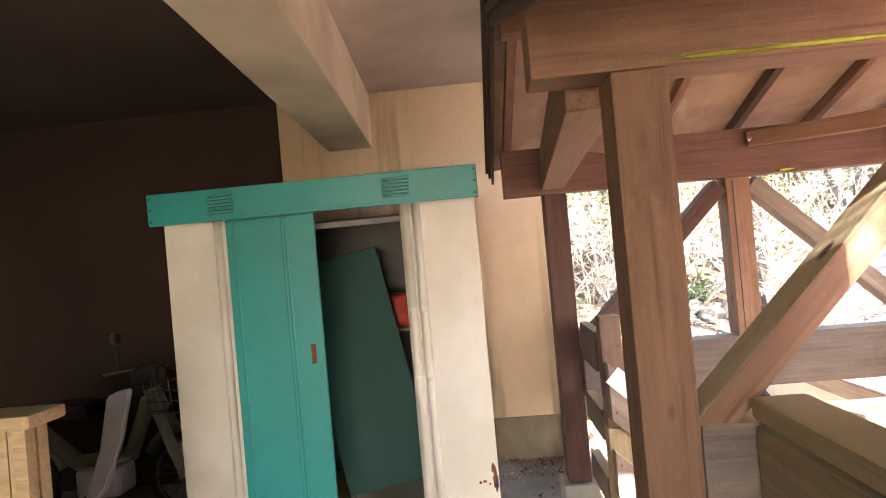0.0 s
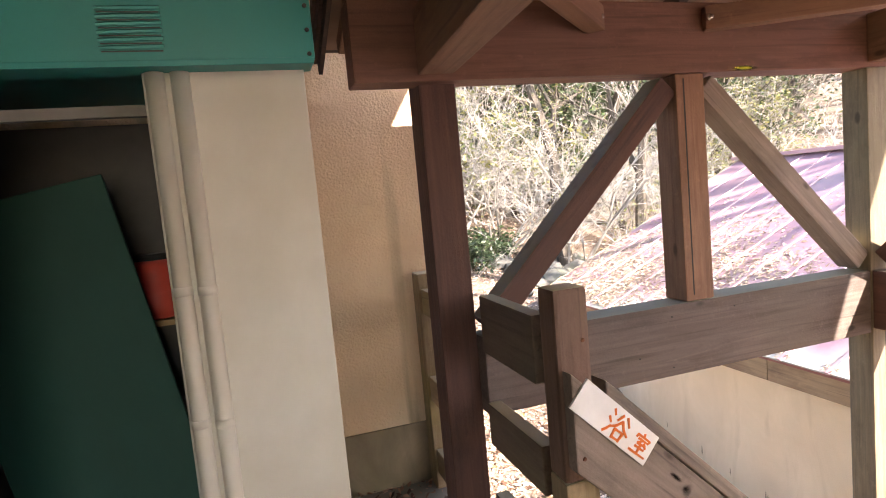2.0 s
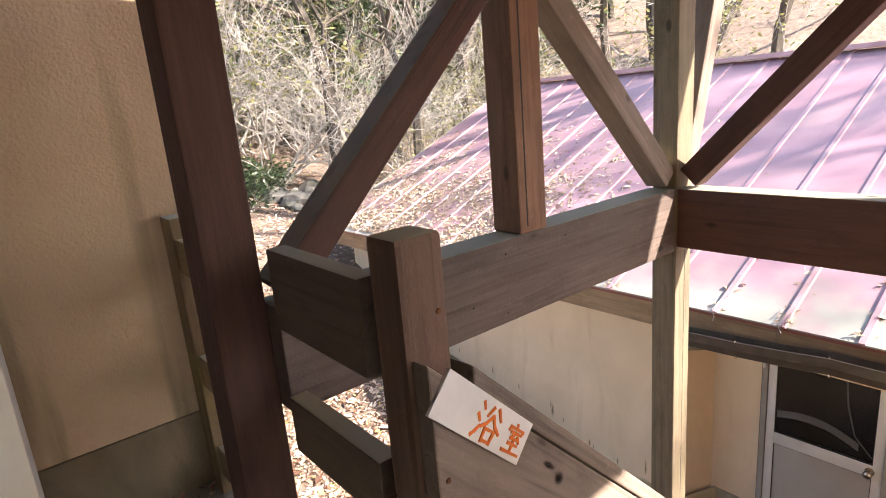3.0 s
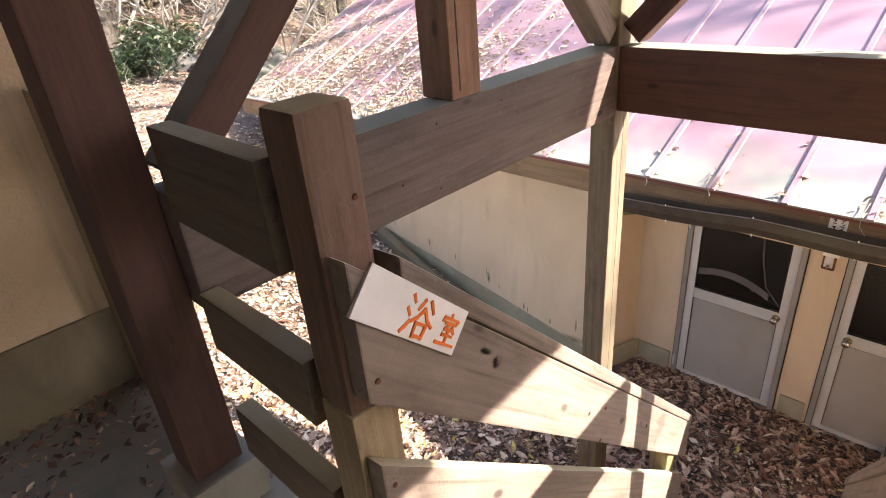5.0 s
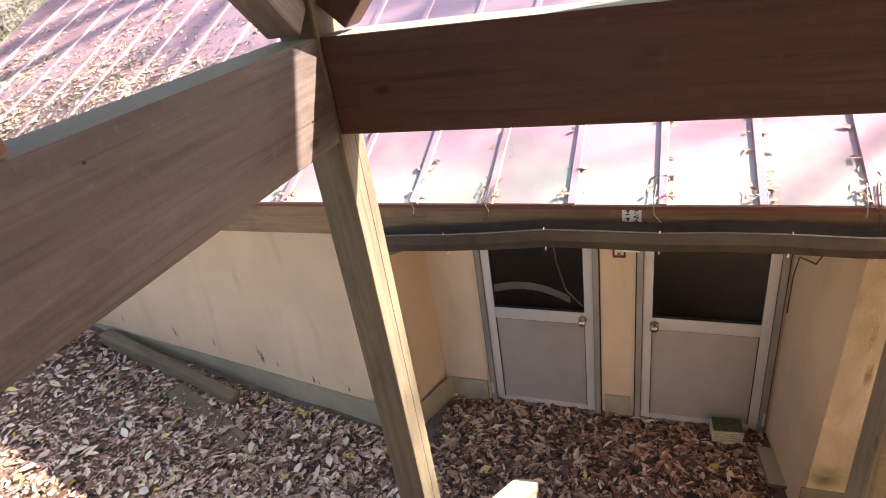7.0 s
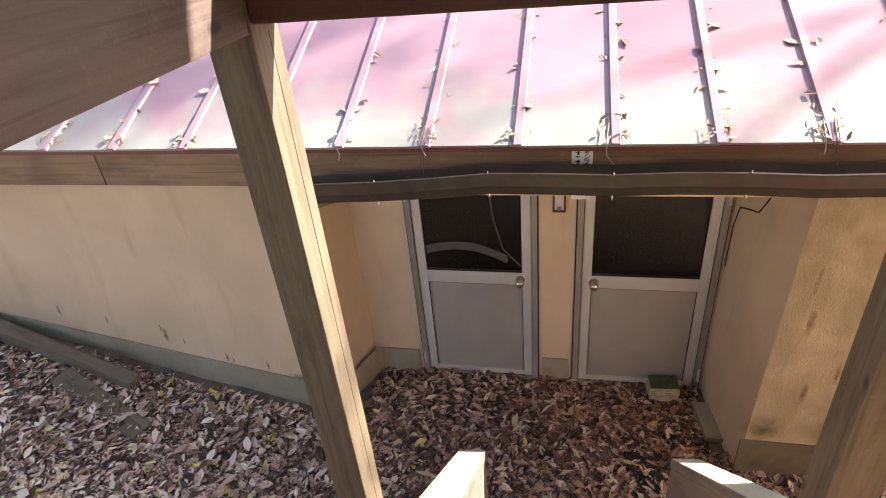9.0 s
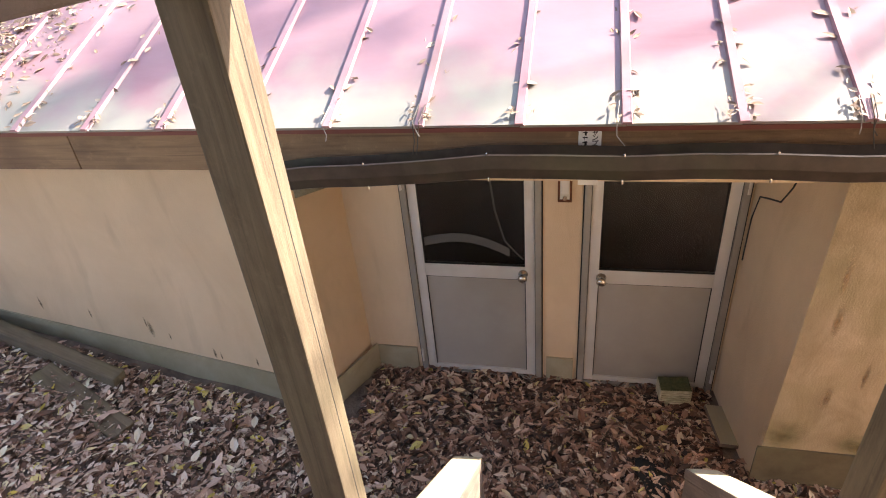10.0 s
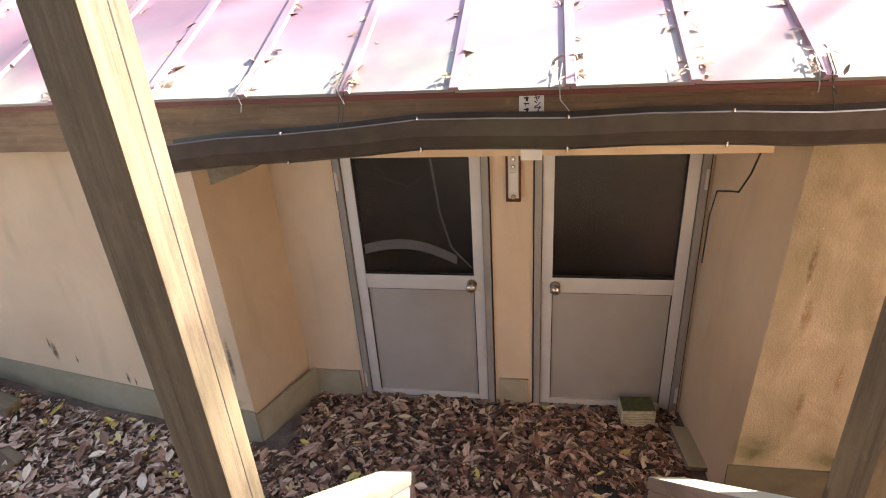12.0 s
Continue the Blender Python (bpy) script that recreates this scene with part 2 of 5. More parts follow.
def eave_moss(m):
    """A broken band of pale green algae along the sheets' lower end."""
    nt = m.node_tree
    N, L = nt.nodes, nt.links
    b = N["Principled BSDF"]
    src = b.inputs["Base Color"].links[0].from_socket
    co = N.new("ShaderNodeTexCoord")
    sep = N.new("ShaderNodeSeparateXYZ")
    L.new(co.outputs["Object"], sep.inputs[0])
    n = N.new("ShaderNodeTexNoise")
    n.inputs["Scale"].default_value = 2.6
    n.inputs["Detail"].default_value = 6
    L.new(co.outputs["Object"], n.inputs[0])
    q = N.new("ShaderNodeMath")
    q.operation = "MULTIPLY_ADD"
    L.new(n.outputs[0], q.inputs[0])
    q.inputs[1].default_value = -1.5
    L.new(sep.outputs[0], q.inputs[2])
    r = N.new("ShaderNodeMapRange")
    r.inputs["From Min"].default_value, r.inputs["From Max"].default_value = -0.78, -0.30
    r.inputs["To Min"].default_value, r.inputs["To Max"].default_value = 0.85, 0.0
    L.new(q.outputs[0], r.inputs["Value"])
    x = N.new("ShaderNodeMix")
    x.data_type = "RGBA"
    L.new(r.outputs[0], x.inputs["Factor"])
    L.new(src, x.inputs["A"])
    x.inputs["B"].default_value = (0.30, 0.325, 0.275, 1)
    L.new(x.outputs["Result"], b.inputs["Base Color"])


eave_moss(M_METAL)
M_RIB = material("roof_rib_metal", (0.33, 0.18, 0.21), (0.46, 0.30, 0.32), (3, 3, 3), 0.45, 0.2, 0.15, (0.30, 0.24, 0.21), 2, 0.6, 0.3, 40)
M_ALU = material("aluminium", (0.56, 0.545, 0.515), (0.68, 0.66, 0.62), (3, 3, 3), 0.42, 0.08, 0.25, (0.46, 0.41, 0.33), 2.5, 0.45)
M_FRAME = material("dull_aluminium", (0.27, 0.25, 0.22), (0.37, 0.345, 0.305), (3, 3, 3), 0.5, 0.08, 0.2, (0.20, 0.17, 0.13), 2.5, 0.5)
M_ALGAE = material("green_algae", (0.20, 0.19, 0.07), (0.32, 0.30, 0.14), (30, 30, 14), 0.95, 0.3)
broken(M_ALGAE, 9, 0.28, 0.68, 0.5)
M_PANEL = material("grey_door_panel", (0.34, 0.315, 0.28), (0.41, 0.38, 0.335), (2, 2, 2), 0.55, 0.1, 0.1, (0.25, 0.21, 0.16), 1.6, 0.55)
M_GUT = material("dark_gutter", (0.026, 0.019, 0.015), (0.062, 0.046, 0.037), (3, 14, 14), 0.42, 0.15, 0, (0.06, 0.07, 0.04), 4, 0.6)
M_BLACK = plain("black_plastic", (0.02, 0.02, 0.02), 0.5)
M_DARKIN = plain("unlit_interior", (0.05, 0.05, 0.05), 0.9)
M_WHITE = plain("white_board", (0.78, 0.77, 0.74), 0.5)
M_ORANGE = plain("orange_paint", (0.75, 0.17, 0.02), 0.6)
M_INK = plain("black_ink", (0.02, 0.02, 0.02), 0.8)
M_REDP = plain("red_plastic", (0.55, 0.07, 0.05), 0.45)
M_STEEL = plain("chrome", (0.6, 0.58, 0.54), 0.22, 1.0)
M_SCOOT = plain("olive_scooter_paint", (0.22, 0.23, 0.18), 0.35)
M_GREYP = plain("grey_scooter_plastic", (0.74, 0.76, 0.80), 0.35)
M_RUBBER = plain("rubber", (0.015, 0.015, 0.015), 0.85)
M_TAPE = plain("clear_tape", (0.085, 0.083, 0.078), 0.4)
M_SOIL = material("leafy_soil", (0.09, 0.064, 0.05), (0.22, 0.165, 0.13), (9, 9, 9), 0.95, 0.9, 0, (0.28, 0.225, 0.175), 5, 0.6, 0.8, 35, 0, 0.02)
M_STONE = material("stone", (0.05, 0.049, 0.046), (0.155, 0.148, 0.135), (4, 4, 4), 0.9, 0.6, 0, (0.12, 0.14, 0.08), 3, 0.5)
M_BARK = material("grey_bark", (0.04, 0.034, 0.028), (0.15, 0.125, 0.10), (14, 14, 3), 0.95, 0.9, 0, None, 1, 0, 0.5, 50, 0, 0.01)
M_TWIG = material("pale_twig", (0.22, 0.20, 0.18), (0.52, 0.485, 0.44), (6, 6, 6), 0.9, 0.3)
M_BLOCK = material("ridged_block", (0.30, 0.27, 0.17), (0.60, 0.54, 0.40), (20, 20, 20), 0.95, 0.3)
M_MOSSTOP = material("moss", (0.035, 0.05, 0.018), (0.11, 0.115, 0.05), (40, 40, 40), 0.95, 0.8)
M_KNOT = material("dark_knot", (0.02, 0.012, 0.008), (0.06, 0.035, 0.024), (60, 60, 60), 0.8, 0.4)
broken(M_KNOT, 40, 0.15, 0.5, 0.6)
M_LIME = material("yellow_green_lichen", (0.42, 0.42, 0.04), (0.58, 0.55, 0.10), (20, 20, 20), 0.95, 0.3)
broken(M_LIME, 6, 0.10, 0.45, 0.85)
M_PIPE = plain("blue_pipe", (0.20, 0.27, 0.45), 0.5)


def leafmat(name, ramp, rough=0.7, trans=0.0):
    """Leaf colours that vary from leaf to leaf."""
    m = bpy.data.materials.new(name)
    m.use_nodes = True
    nt = m.node_tree
    b = nt.nodes["Principled BSDF"]
    g = nt.nodes.new("ShaderNodeNewGeometry")
    r = nt.nodes.new("ShaderNodeValToRGB")
    els = r.color_ramp.elements
    while len(els) < len(ramp):
        els.new(0.5)
    for e, (p, c) in zip(els, ramp):
        e.position, e.color = p, (*c, 1)
    nt.links.new(g.outputs["Random Per Island"], r.inputs[0])
    nt.links.new(r.outputs[0], b.inputs["Base Color"])
    b.inputs["Roughness"].default_value = rough
    if trans:
        t = nt.nodes.new("ShaderNodeBsdfTranslucent")
        nt.links.new(r.outputs[0], t.inputs[0])
        mx = nt.nodes.new("ShaderNodeMixShader")
        mx.inputs[0].default_value = trans
        nt.links.new(b.outputs[0], mx.inputs[1])
        nt.links.new(t.outputs[0], mx.inputs[2])
        nt.links.new(mx.outputs[0], nt.nodes["Material Output"].inputs[0])
    return m


# Two leaf ramps: the dark-to-pale step also carries porch shade against yard skylight.
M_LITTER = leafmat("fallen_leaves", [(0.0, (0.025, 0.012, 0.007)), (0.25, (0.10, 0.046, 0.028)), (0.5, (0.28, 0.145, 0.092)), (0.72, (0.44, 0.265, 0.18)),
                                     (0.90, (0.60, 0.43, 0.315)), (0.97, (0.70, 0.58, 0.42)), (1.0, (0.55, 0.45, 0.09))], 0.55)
M_DRY_SKYLIT = leafmat("dry_skylit_leaves", [(0.0, (0.04, 0.02, 0.012)), (0.2, (0.17, 0.085, 0.052)), (0.45, (0.45, 0.275, 0.19)), (0.66, (0.66, 0.47, 0.36)),
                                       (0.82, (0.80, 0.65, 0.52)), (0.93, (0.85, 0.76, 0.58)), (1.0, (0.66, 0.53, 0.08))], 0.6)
M_CRUMB = leafmat("leaf_crumbs", [(0.0, (0.13, 0.075, 0.05)), (0.5, (0.42, 0.30, 0.23)), (1.0, (0.66, 0.55, 0.45))], 0.7)
M_ROOFLEAF = leafmat("dry_leaves", [(0.0, (0.15, 0.095, 0.065)), (0.5, (0.35, 0.26, 0.185)), (1.0, (0.58, 0.475, 0.35))], 0.7)
M_GREEN = leafmat("green_leaves", [(0.0, (0.05, 0.09, 0.03)), (0.5, (0.10, 0.16, 0.05)), (1.0, (0.17, 0.22, 0.07))], 0.5, 0.35)
M_OLIVE = leafmat("thin_autumn_leaves", [(0.0, (0.12, 0.14, 0.06)), (0.5, (0.24, 0.25, 0.10)), (1.0, (0.40, 0.36, 0.14))], 0.6, 0.4)
M_DEEP = leafmat("evergreen_leaves", [(0.0, (0.02, 0.035, 0.014)), (0.6, (0.045, 0.075, 0.03)), (1.0, (0.09, 0.13, 0.05))], 0.4, 0.15)


def glassmat(name, color, rough):
    m = bpy.data.materials.new(name)
    m.use_nodes = True
    nt = m.node_tree
    b = nt.nodes["Principled BSDF"]
    b.inputs["Base Color"].default_value = (*color, 1)
    b.inputs["Roughness"].default_value = rough
    b.inputs["Transmission Weight"].default_value = 1.0
    b.inputs["IOR"].default_value = 1.45
    v = nt.nodes.new("ShaderNodeTexNoise")
    v.inputs["Scale"].default_value = 45
    v.inputs["Detail"].default_value = 2
    co = nt.nodes.new("ShaderNodeTexCoord")
    nt.links.new(co.outputs["Object"], v.inputs[0])
    bp = nt.nodes.new("ShaderNodeBump")
    bp.inputs["Strength"].default_value = 0.8
    bp.inputs["Distance"].default_value = 0.006
    nt.links.new(v.outputs[0], bp.inputs["Height"])
    nt.links.new(bp.outputs[0], b.inputs["Normal"])
    return m


M_GLASS = glassmat("rippled_glass", (0.5, 0.5, 0.5), 0.06)


# ---- building helpers ----
def box_bm(x0, x1, y0, y1, z0, z1, bevel=0.0, bm=None):
    bm = bm or bmesh.new()
    made = bmesh.ops.create_cube(bm, size=1.0, matrix=Matrix.LocRotScale(((x0 + x1) / 2, (y0 + y1) / 2, (z0 + z1) / 2), None, (x1 - x0, y1 - y0, z1 - z0)))
    if bevel:
        es = list({e for v in made["verts"] for e in v.link_edges})
        bmesh.ops.bevel(bm, geom=es, offset=bevel, segments=2, affect="EDGES", profile=0.6)
    return bm


def tube_bm(points, radius, sides=8, bm=None, radius2=None):
    """A tube along points, with caps."""
    bm = bm or bmesh.new()
    pts = [Vector(p) for p in points]
    rings = []
    for i, p in enumerate(pts):
        d = (pts[min(i + 1, len(pts) - 1)] - pts[max(i - 1, 0)]).normalized()
        a = d.orthogonal().normalized() if i == 0 else (rings_a - d * rings_a.dot(d)).normalized()
        rings_a = a
        b = d.cross(a)
        r = radius if radius2 is None else radius + (radius2 - radius) * i / (len(pts) - 1)
        rings.append([bm.verts.new(p + (a * math.cos(k * 2 * math.pi / sides) + b * math.sin(k * 2 * math.pi / sides)) * r) for k in range(sides)])
    for r0, r1 in zip(rings, rings[1:]):
        for k in range(sides):
            bm.faces.new((r0[k], r0[(k + 1) % sides], r1[(k + 1) % sides], r1[k]))
    bm.faces.new(rings[0][::-1])
    bm.faces.new(rings[-1])
    return bm


def lathe_bm(profile, m=Matrix(), sides=20, bm=None):
    """A solid of revolution round local z: pairs of radius, height."""
    bm = bm or bmesh.new()
    rings = [[bm.verts.new(m @ Vector((r * math.cos(k * 2 * math.pi / sides), r * math.sin(k * 2 * math.pi / sides), h))) for k in range(sides)] for r, h in profile]
    for r0, r1 in zip(rings, rings[1:]):
        for k in range(sides):
            bm.faces.new((r0[k], r0[(k + 1) % sides], r1[(k + 1) % sides], r1[k]))
    bm.faces.new(rings[0][::-1])
    bm.faces.new(rings[-1])
    return bm


def prism_bm(outline, depth, bm=None):
    """An outline in local x, z, drawn out along local y by depth."""
    bm = bm or bmesh.new()
    a = [bm.verts.new((x, 0, z)) for x, z in outline]
    b = [bm.verts.new((x, depth, z)) for x, z in outline]
    n = len(a)
    for k in range(n):
        bm.faces.new((a[k], a[(k + 1) % n], b[(k + 1) % n], b[k]))
    bm.faces.new(a[::-1])
    bm.faces.new(b)
    bmesh.ops.recalc_face_normals(bm, faces=bm.faces)
    return bm


def blot_bm(w, h, seed):
    """A thin ragged stain, w and h its half width and half height."""
    rng = random.Random(seed + 500)
    pts = []
    for k in range(18):
        a = k * math.pi / 9
        r = rng.uniform(0.62, 1.0)
        pts.append((w * r * math.sin(a) * (1.0 - 0.25 * math.cos(a)), h * r * math.cos(a)))
    return prism_bm(pts, 0.0012)


def to_mesh(name, bm, mat, smooth=False):
    me = bpy.data.meshes.new(name)
    bmesh.ops.recalc_face_normals(bm, faces=bm.faces)
    bm.to_mesh(me)
    bm.free()
    me.materials.append(mat)
    if smooth:
        for p in me.polygons:
            p.use_smooth = True
    return me


def part(name, bm, mat, parent=None, label="", m=None, smooth=False):
    ob = new(name, to_mesh(name, bm, mat, smooth))
    if parent:
        ob.parent = parent
    if m is not None:
        ob.matrix_basis = m
    if label:
        ob["label"] = label
    return ob


def thing(name, label, category, group="", at=None, kind=""):
    e = new(name)
    e.empty_display_size = 0.1
    if at is not None:
        e.matrix_basis = at
    return tagged(e, label, category, group, kind)


def struct(name, bm, mat, label, category):
    return tagged(part(name, bm, mat), label, category, kind="structure")


def beam(name, p0, p1, w, h, mat, parent, label="", bevel=0.006, up=(0, 0, 1), shear=0.0):
    """A timber from p0 to p1 (centre line), w across, h along up; its grain runs along local x."""
    p0, p1 = Vector(p0), Vector(p1)
    d = (p1 - p0).normalized()
    u = Vector(up)
    if abs(d.dot(u)) > 0.98:
        u = Vector((1, 0, 0)) if up == (0, 0, 1) else Vector((0, 1, 0))
    s = u.cross(d).normalized()
    u = d.cross(s)
    m = Matrix.Translation(p0) @ Matrix((d, s, u)).transposed().to_4x4()
    bm = box_bm(0, (p1 - p0).length, -w / 2, w / 2, -h / 2, h / 2, bevel)
    for v in bm.verts:
        v.co.y += noise.noise((v.co.x * 3 + p0.x * 9, p0.y * 5, p0.z * 7)) * 0.002
        v.co.x += shear * v.co.z
    return part(name, bm, mat, parent, label, m)


def bolt(parent, at, m=Matrix()):
    bm = lathe_bm([(0.016, 0.0), (0.016, 0.003), (0.009, 0.004), (0.009, 0.012), (0.006, 0.014)], Matrix.Translation(at) @ m, 10)
    return part("bolt", bm, M_STEEL, parent, "dull steel bolt")


# ---- ground ----
def smooth_step(a, b, x):
    t = min(1, max(0, (x - a) / (b - a)))
    return t * t * (3 - 2 * t)


def ground_z(x, y):
    """Lower yard, the bank that climbs to the north, and the hillside behind."""
    low = -2.02
    z = low + (min(max(y - 4.3, 0), 2.4) * 0.25 + min(max(y - 6.7, 0), 2.3) * 0.475) * (1 - 0.25 * smooth_step(3.9, 7, x))
    z += min(max(y - 9.0, 0), 8) * 0.10
    z += max(y - 13, 0) * 0.22 + max(x - 12, 0) * 0.42
    z = z + (min(-0.06, 0.9) - z) * smooth_step(1.6, 0.2, x) * smooth_step(3.9, 9.5, y) if x < 1.6 and y > 3.9 else z
    if x < 0.84 and y < 4.6:
        z = -0.42 if y > -4 else -0.06
    z += 0.05 * noise.noise((x * 0.9, y * 0.9, 0)) + 0.02 * noise.noise((x * 3, y * 3, 4))
    return z


def grid_axis(lo, hi, fine_lo, fine_hi, fine, coarse):
    out, v = [], lo
    while v < hi:
        out.append(v)
        v += fine if fine_lo <= v < fine_hi else coarse * (1 + 0.12 * max(fine_lo - v, v - fine_hi, 0))
    return out + [hi]


def build_ground():
    xs = grid_axis(-60, 90, -0.4, 6, 0.12, 1.0)
    ys = grid_axis(-60, 90, -0.5, 14, 0.14, 1.0)
    verts = [(x, y, ground_z(x, y)) for y in ys for x in xs]
    n = len(xs)
    faces = [(j * n + i, j * n + i + 1, (j + 1) * n + i + 1, (j + 1) * n + i) for j in range(len(ys) - 1) for i in range(n - 1)]
    me = bpy.data.meshes.new("ground")
    me.from_pydata(verts, [], faces)
    me.materials.append(M_SOIL)
    for p in me.polygons:
        p.use_smooth = True
    tagged(new("ground", me), "brown soil bank strewn with dry autumn leaves", "ground", kind="structure")


build_ground()


def leaf_verts(rng, p, normal, size):
    """A folded, curled leaf of six triangles."""
    t = Vector((rng.uniform(-1, 1), rng.uniform(-1, 1), rng.uniform(-0.3, 0.3)))
    n = (Vector(normal) + Vector((rng.uniform(-1, 1), rng.uniform(-1, 1), rng.uniform(-0.2, 0.4))) * 0.42).normalized()
    t = (t - n * t.dot(n)).normalized()
    s = n.cross(t)
    w, c = size * rng.uniform(0.13, 0.27), size * rng.uniform(-0.12, 0.20)
    f = size * rng.uniform(0.0, 0.08)
    p = Vector(p)
    return [p - t * size / 2, p - t * size * 0.12 + s * w + n * (f + c * 0.4), p - t * size * 0.12 - s * w + n * (f + c * 0.4), p + n * c * 0.2 - t * size * 0.1,
            p + t * size * 0.22 + s * w * 0.75 + n * (f + c), p + t * size * 0.22 - s * w * 0.75 + n * (f + c), p + t * size / 2 + n * c * 1.2]


LEAF_FACES = [(0, 3, 1), (0, 2, 3), (1, 3, 4), (3, 2, 5), (3, 6, 4), (3, 5, 6)]


def leaf_sheet(name, spots, mat, label, category, seed):
    """spots: (place, normal, size)."""
    rng = random.Random(seed)
    vs, fs = [], []
    for p, n, s in spots:
        k = len(vs)
        vs += leaf_verts(rng, p, n, s)
        fs += [tuple(k + i for i in f) for f in LEAF_FACES]
    me = bpy.data.meshes.new(name)
    me.from_pydata(vs, [], fs)
    me.materials.append(mat)
    return tagged(new(name, me), label, category, kind="stuff")


def yard_leaves():
    """Damp leaves in the porch, toned down for its shade; drier ones in the yard, paled for skylight; a few large whole
    leaves on top.
    """
    rng = random.Random(5)
    dry, damp = [], []
    while len(dry) + len(damp) < 84000:
        x, y = rng.uniform(0.9, 4.4), rng.uniform(0.5, 8.5)
        if x > 3.85 and not 1.95 < y < 4.05:
            continue
        if y > 6 and rng.random() < 0.4:
            continue
        size = rng.choice((rng.uniform(0.015, 0.035), rng.uniform(0.03, 0.055), rng.uniform(0.045, 0.085)))
        spot = ((x, y, ground_z(x, y) + rng.uniform(0.0, 0.03)), (0, 0, 1), size)
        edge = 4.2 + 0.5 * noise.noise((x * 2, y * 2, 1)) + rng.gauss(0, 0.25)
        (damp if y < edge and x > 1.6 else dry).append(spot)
    for k in range(1000):
        x, y = rng.uniform(1.6, 4.3), rng.uniform(1.2, 7.0)
        if x > 3.85 and not 1.98 < y < 4.0:
            continue
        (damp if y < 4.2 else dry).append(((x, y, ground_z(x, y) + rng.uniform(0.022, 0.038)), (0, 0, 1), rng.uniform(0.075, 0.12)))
    far = 0
    while far < 26000:
        x, y = rng.uniform(-0.5, 8), rng.uniform(8.5, 20)
        if rng.random() < (y - 8.5) / 16:
            continue
        far += 1
        dry.append(((x, y, ground_z(x, y) + rng.uniform(0.0, 0.03)), (0, 0, 1), rng.uniform(0.03, 0.085)))
    crumbs = []
    while len(crumbs) < 26000:
        x, y = rng.uniform(1.2, 4.3), rng.uniform(1.2, 6.5)
        if x > 3.85 and not 1.95 < y < 4.0:
            continue
        crumbs.append(((x, y, ground_z(x, y) + rng.uniform(0.006, 0.036)), (0, 0, 1), rng.uniform(0.008, 0.024)))
    leaf_sheet("leaf_crumbs", crumbs, M_CRUMB, "pale crumbled bits of dry leaf on the yard", "fallen leaves", 4)
    leaf_sheet("leaf_litter", damp, M_LITTER, "thick carpet of damp brown leaves before the doors, toned down for the porch shade", "fallen leaves", 3)
    leaf_sheet("leaf_litter", dry, M_DRY_SKYLIT, "thick carpet of dry brown leaves on the yard, paled for its skylight", "fallen leaves", 13)


yard_leaves()

# ---- carport ----
def skewed(bm, right=0.5):
    """Leans the edge near the beam along the beam's own line."""
    for v in bm.verts:
        if -3 < v.co.x < right:
            v.co.x += 0.058 * (4.33 - v.co.y)
    return bm


struct("floor", box_bm(-5.2, 0.84, -4.0, 4.324, -0.25, 0.0), M_CONC, "damp grey concrete floor with mossy stains", "floor")
struct("wall_retaining", box_bm(0.68, 0.84, -4.0, 4.6, -2.3, -0.252), M_CONC, "concrete retaining wall below the floor edge", "wall")
struct("wall_north", box_bm(-1.125, 0.83, 4.34, 4.54, -0.4, 2.95), M_STUCCO, "cream stucco back wall with water stains", "wall")
# Same wall as its neighbour, painted darker in place of the shade.
struct("wall_north_boarded", box_bm(-5.2, -1.127, 4.337, 4.54, -0.4, 2.95), M_SHADEWALL, "boarded back wall, its brown darkened to hold the shade", "wall")
struct("plinth_north", box_bm(-1.12, 0.835, 4.325, 4.338, 0.0, 0.30), M_PLINTH, "greenish cement plinth at the foot of the wall", "plinth")
struct("wall_west", box_bm(-5.4, -5.202, -4.0, 4.54, -0.4, 2.95), M_SHADEWALL, "dark brown side wall", "wall")
# Added behind the camera; its length sets how much light comes in.
struct("wall_south", box_bm(-5.2, -1.5, -4.2, -4.002, -0.4, 2.95), M_SHADEWALL, "added unseen end wall that narrows the light from the south", "wall")
# Added wall, out of view, that blocks the southeast sun.
struct("wall_east", box_bm(0.95, 1.10, -4.2, 1.2, -2.3, 2.69), M_STUCCO, "added unseen wall that keeps the sun out of the carport", "wall")
# East overhang is added, out of view, to keep sun off the back wall.
struct("ceiling", skewed(box_bm(-0.58, 1.30, -4.2, 4.339, 2.70, 2.9)), M_CEIL, "pale stained ceiling panel", "ceiling")
# Darker brown part of the ceiling, left of the beam.
struct("ceiling_dark", skewed(box_bm(-5.2, -0.584, -4.2, 4.334, 2.70, 2.9)), M_DCEIL, "dark brown ceiling left of the beam", "ceiling")
struct("ceiling_beam", skewed(box_bm(-0.768, -0.445, -4.2, 4.333, 2.305, 2.699, 0.012), 9), M_CBEAM, "chipped painted concrete ceiling beam", "beam")


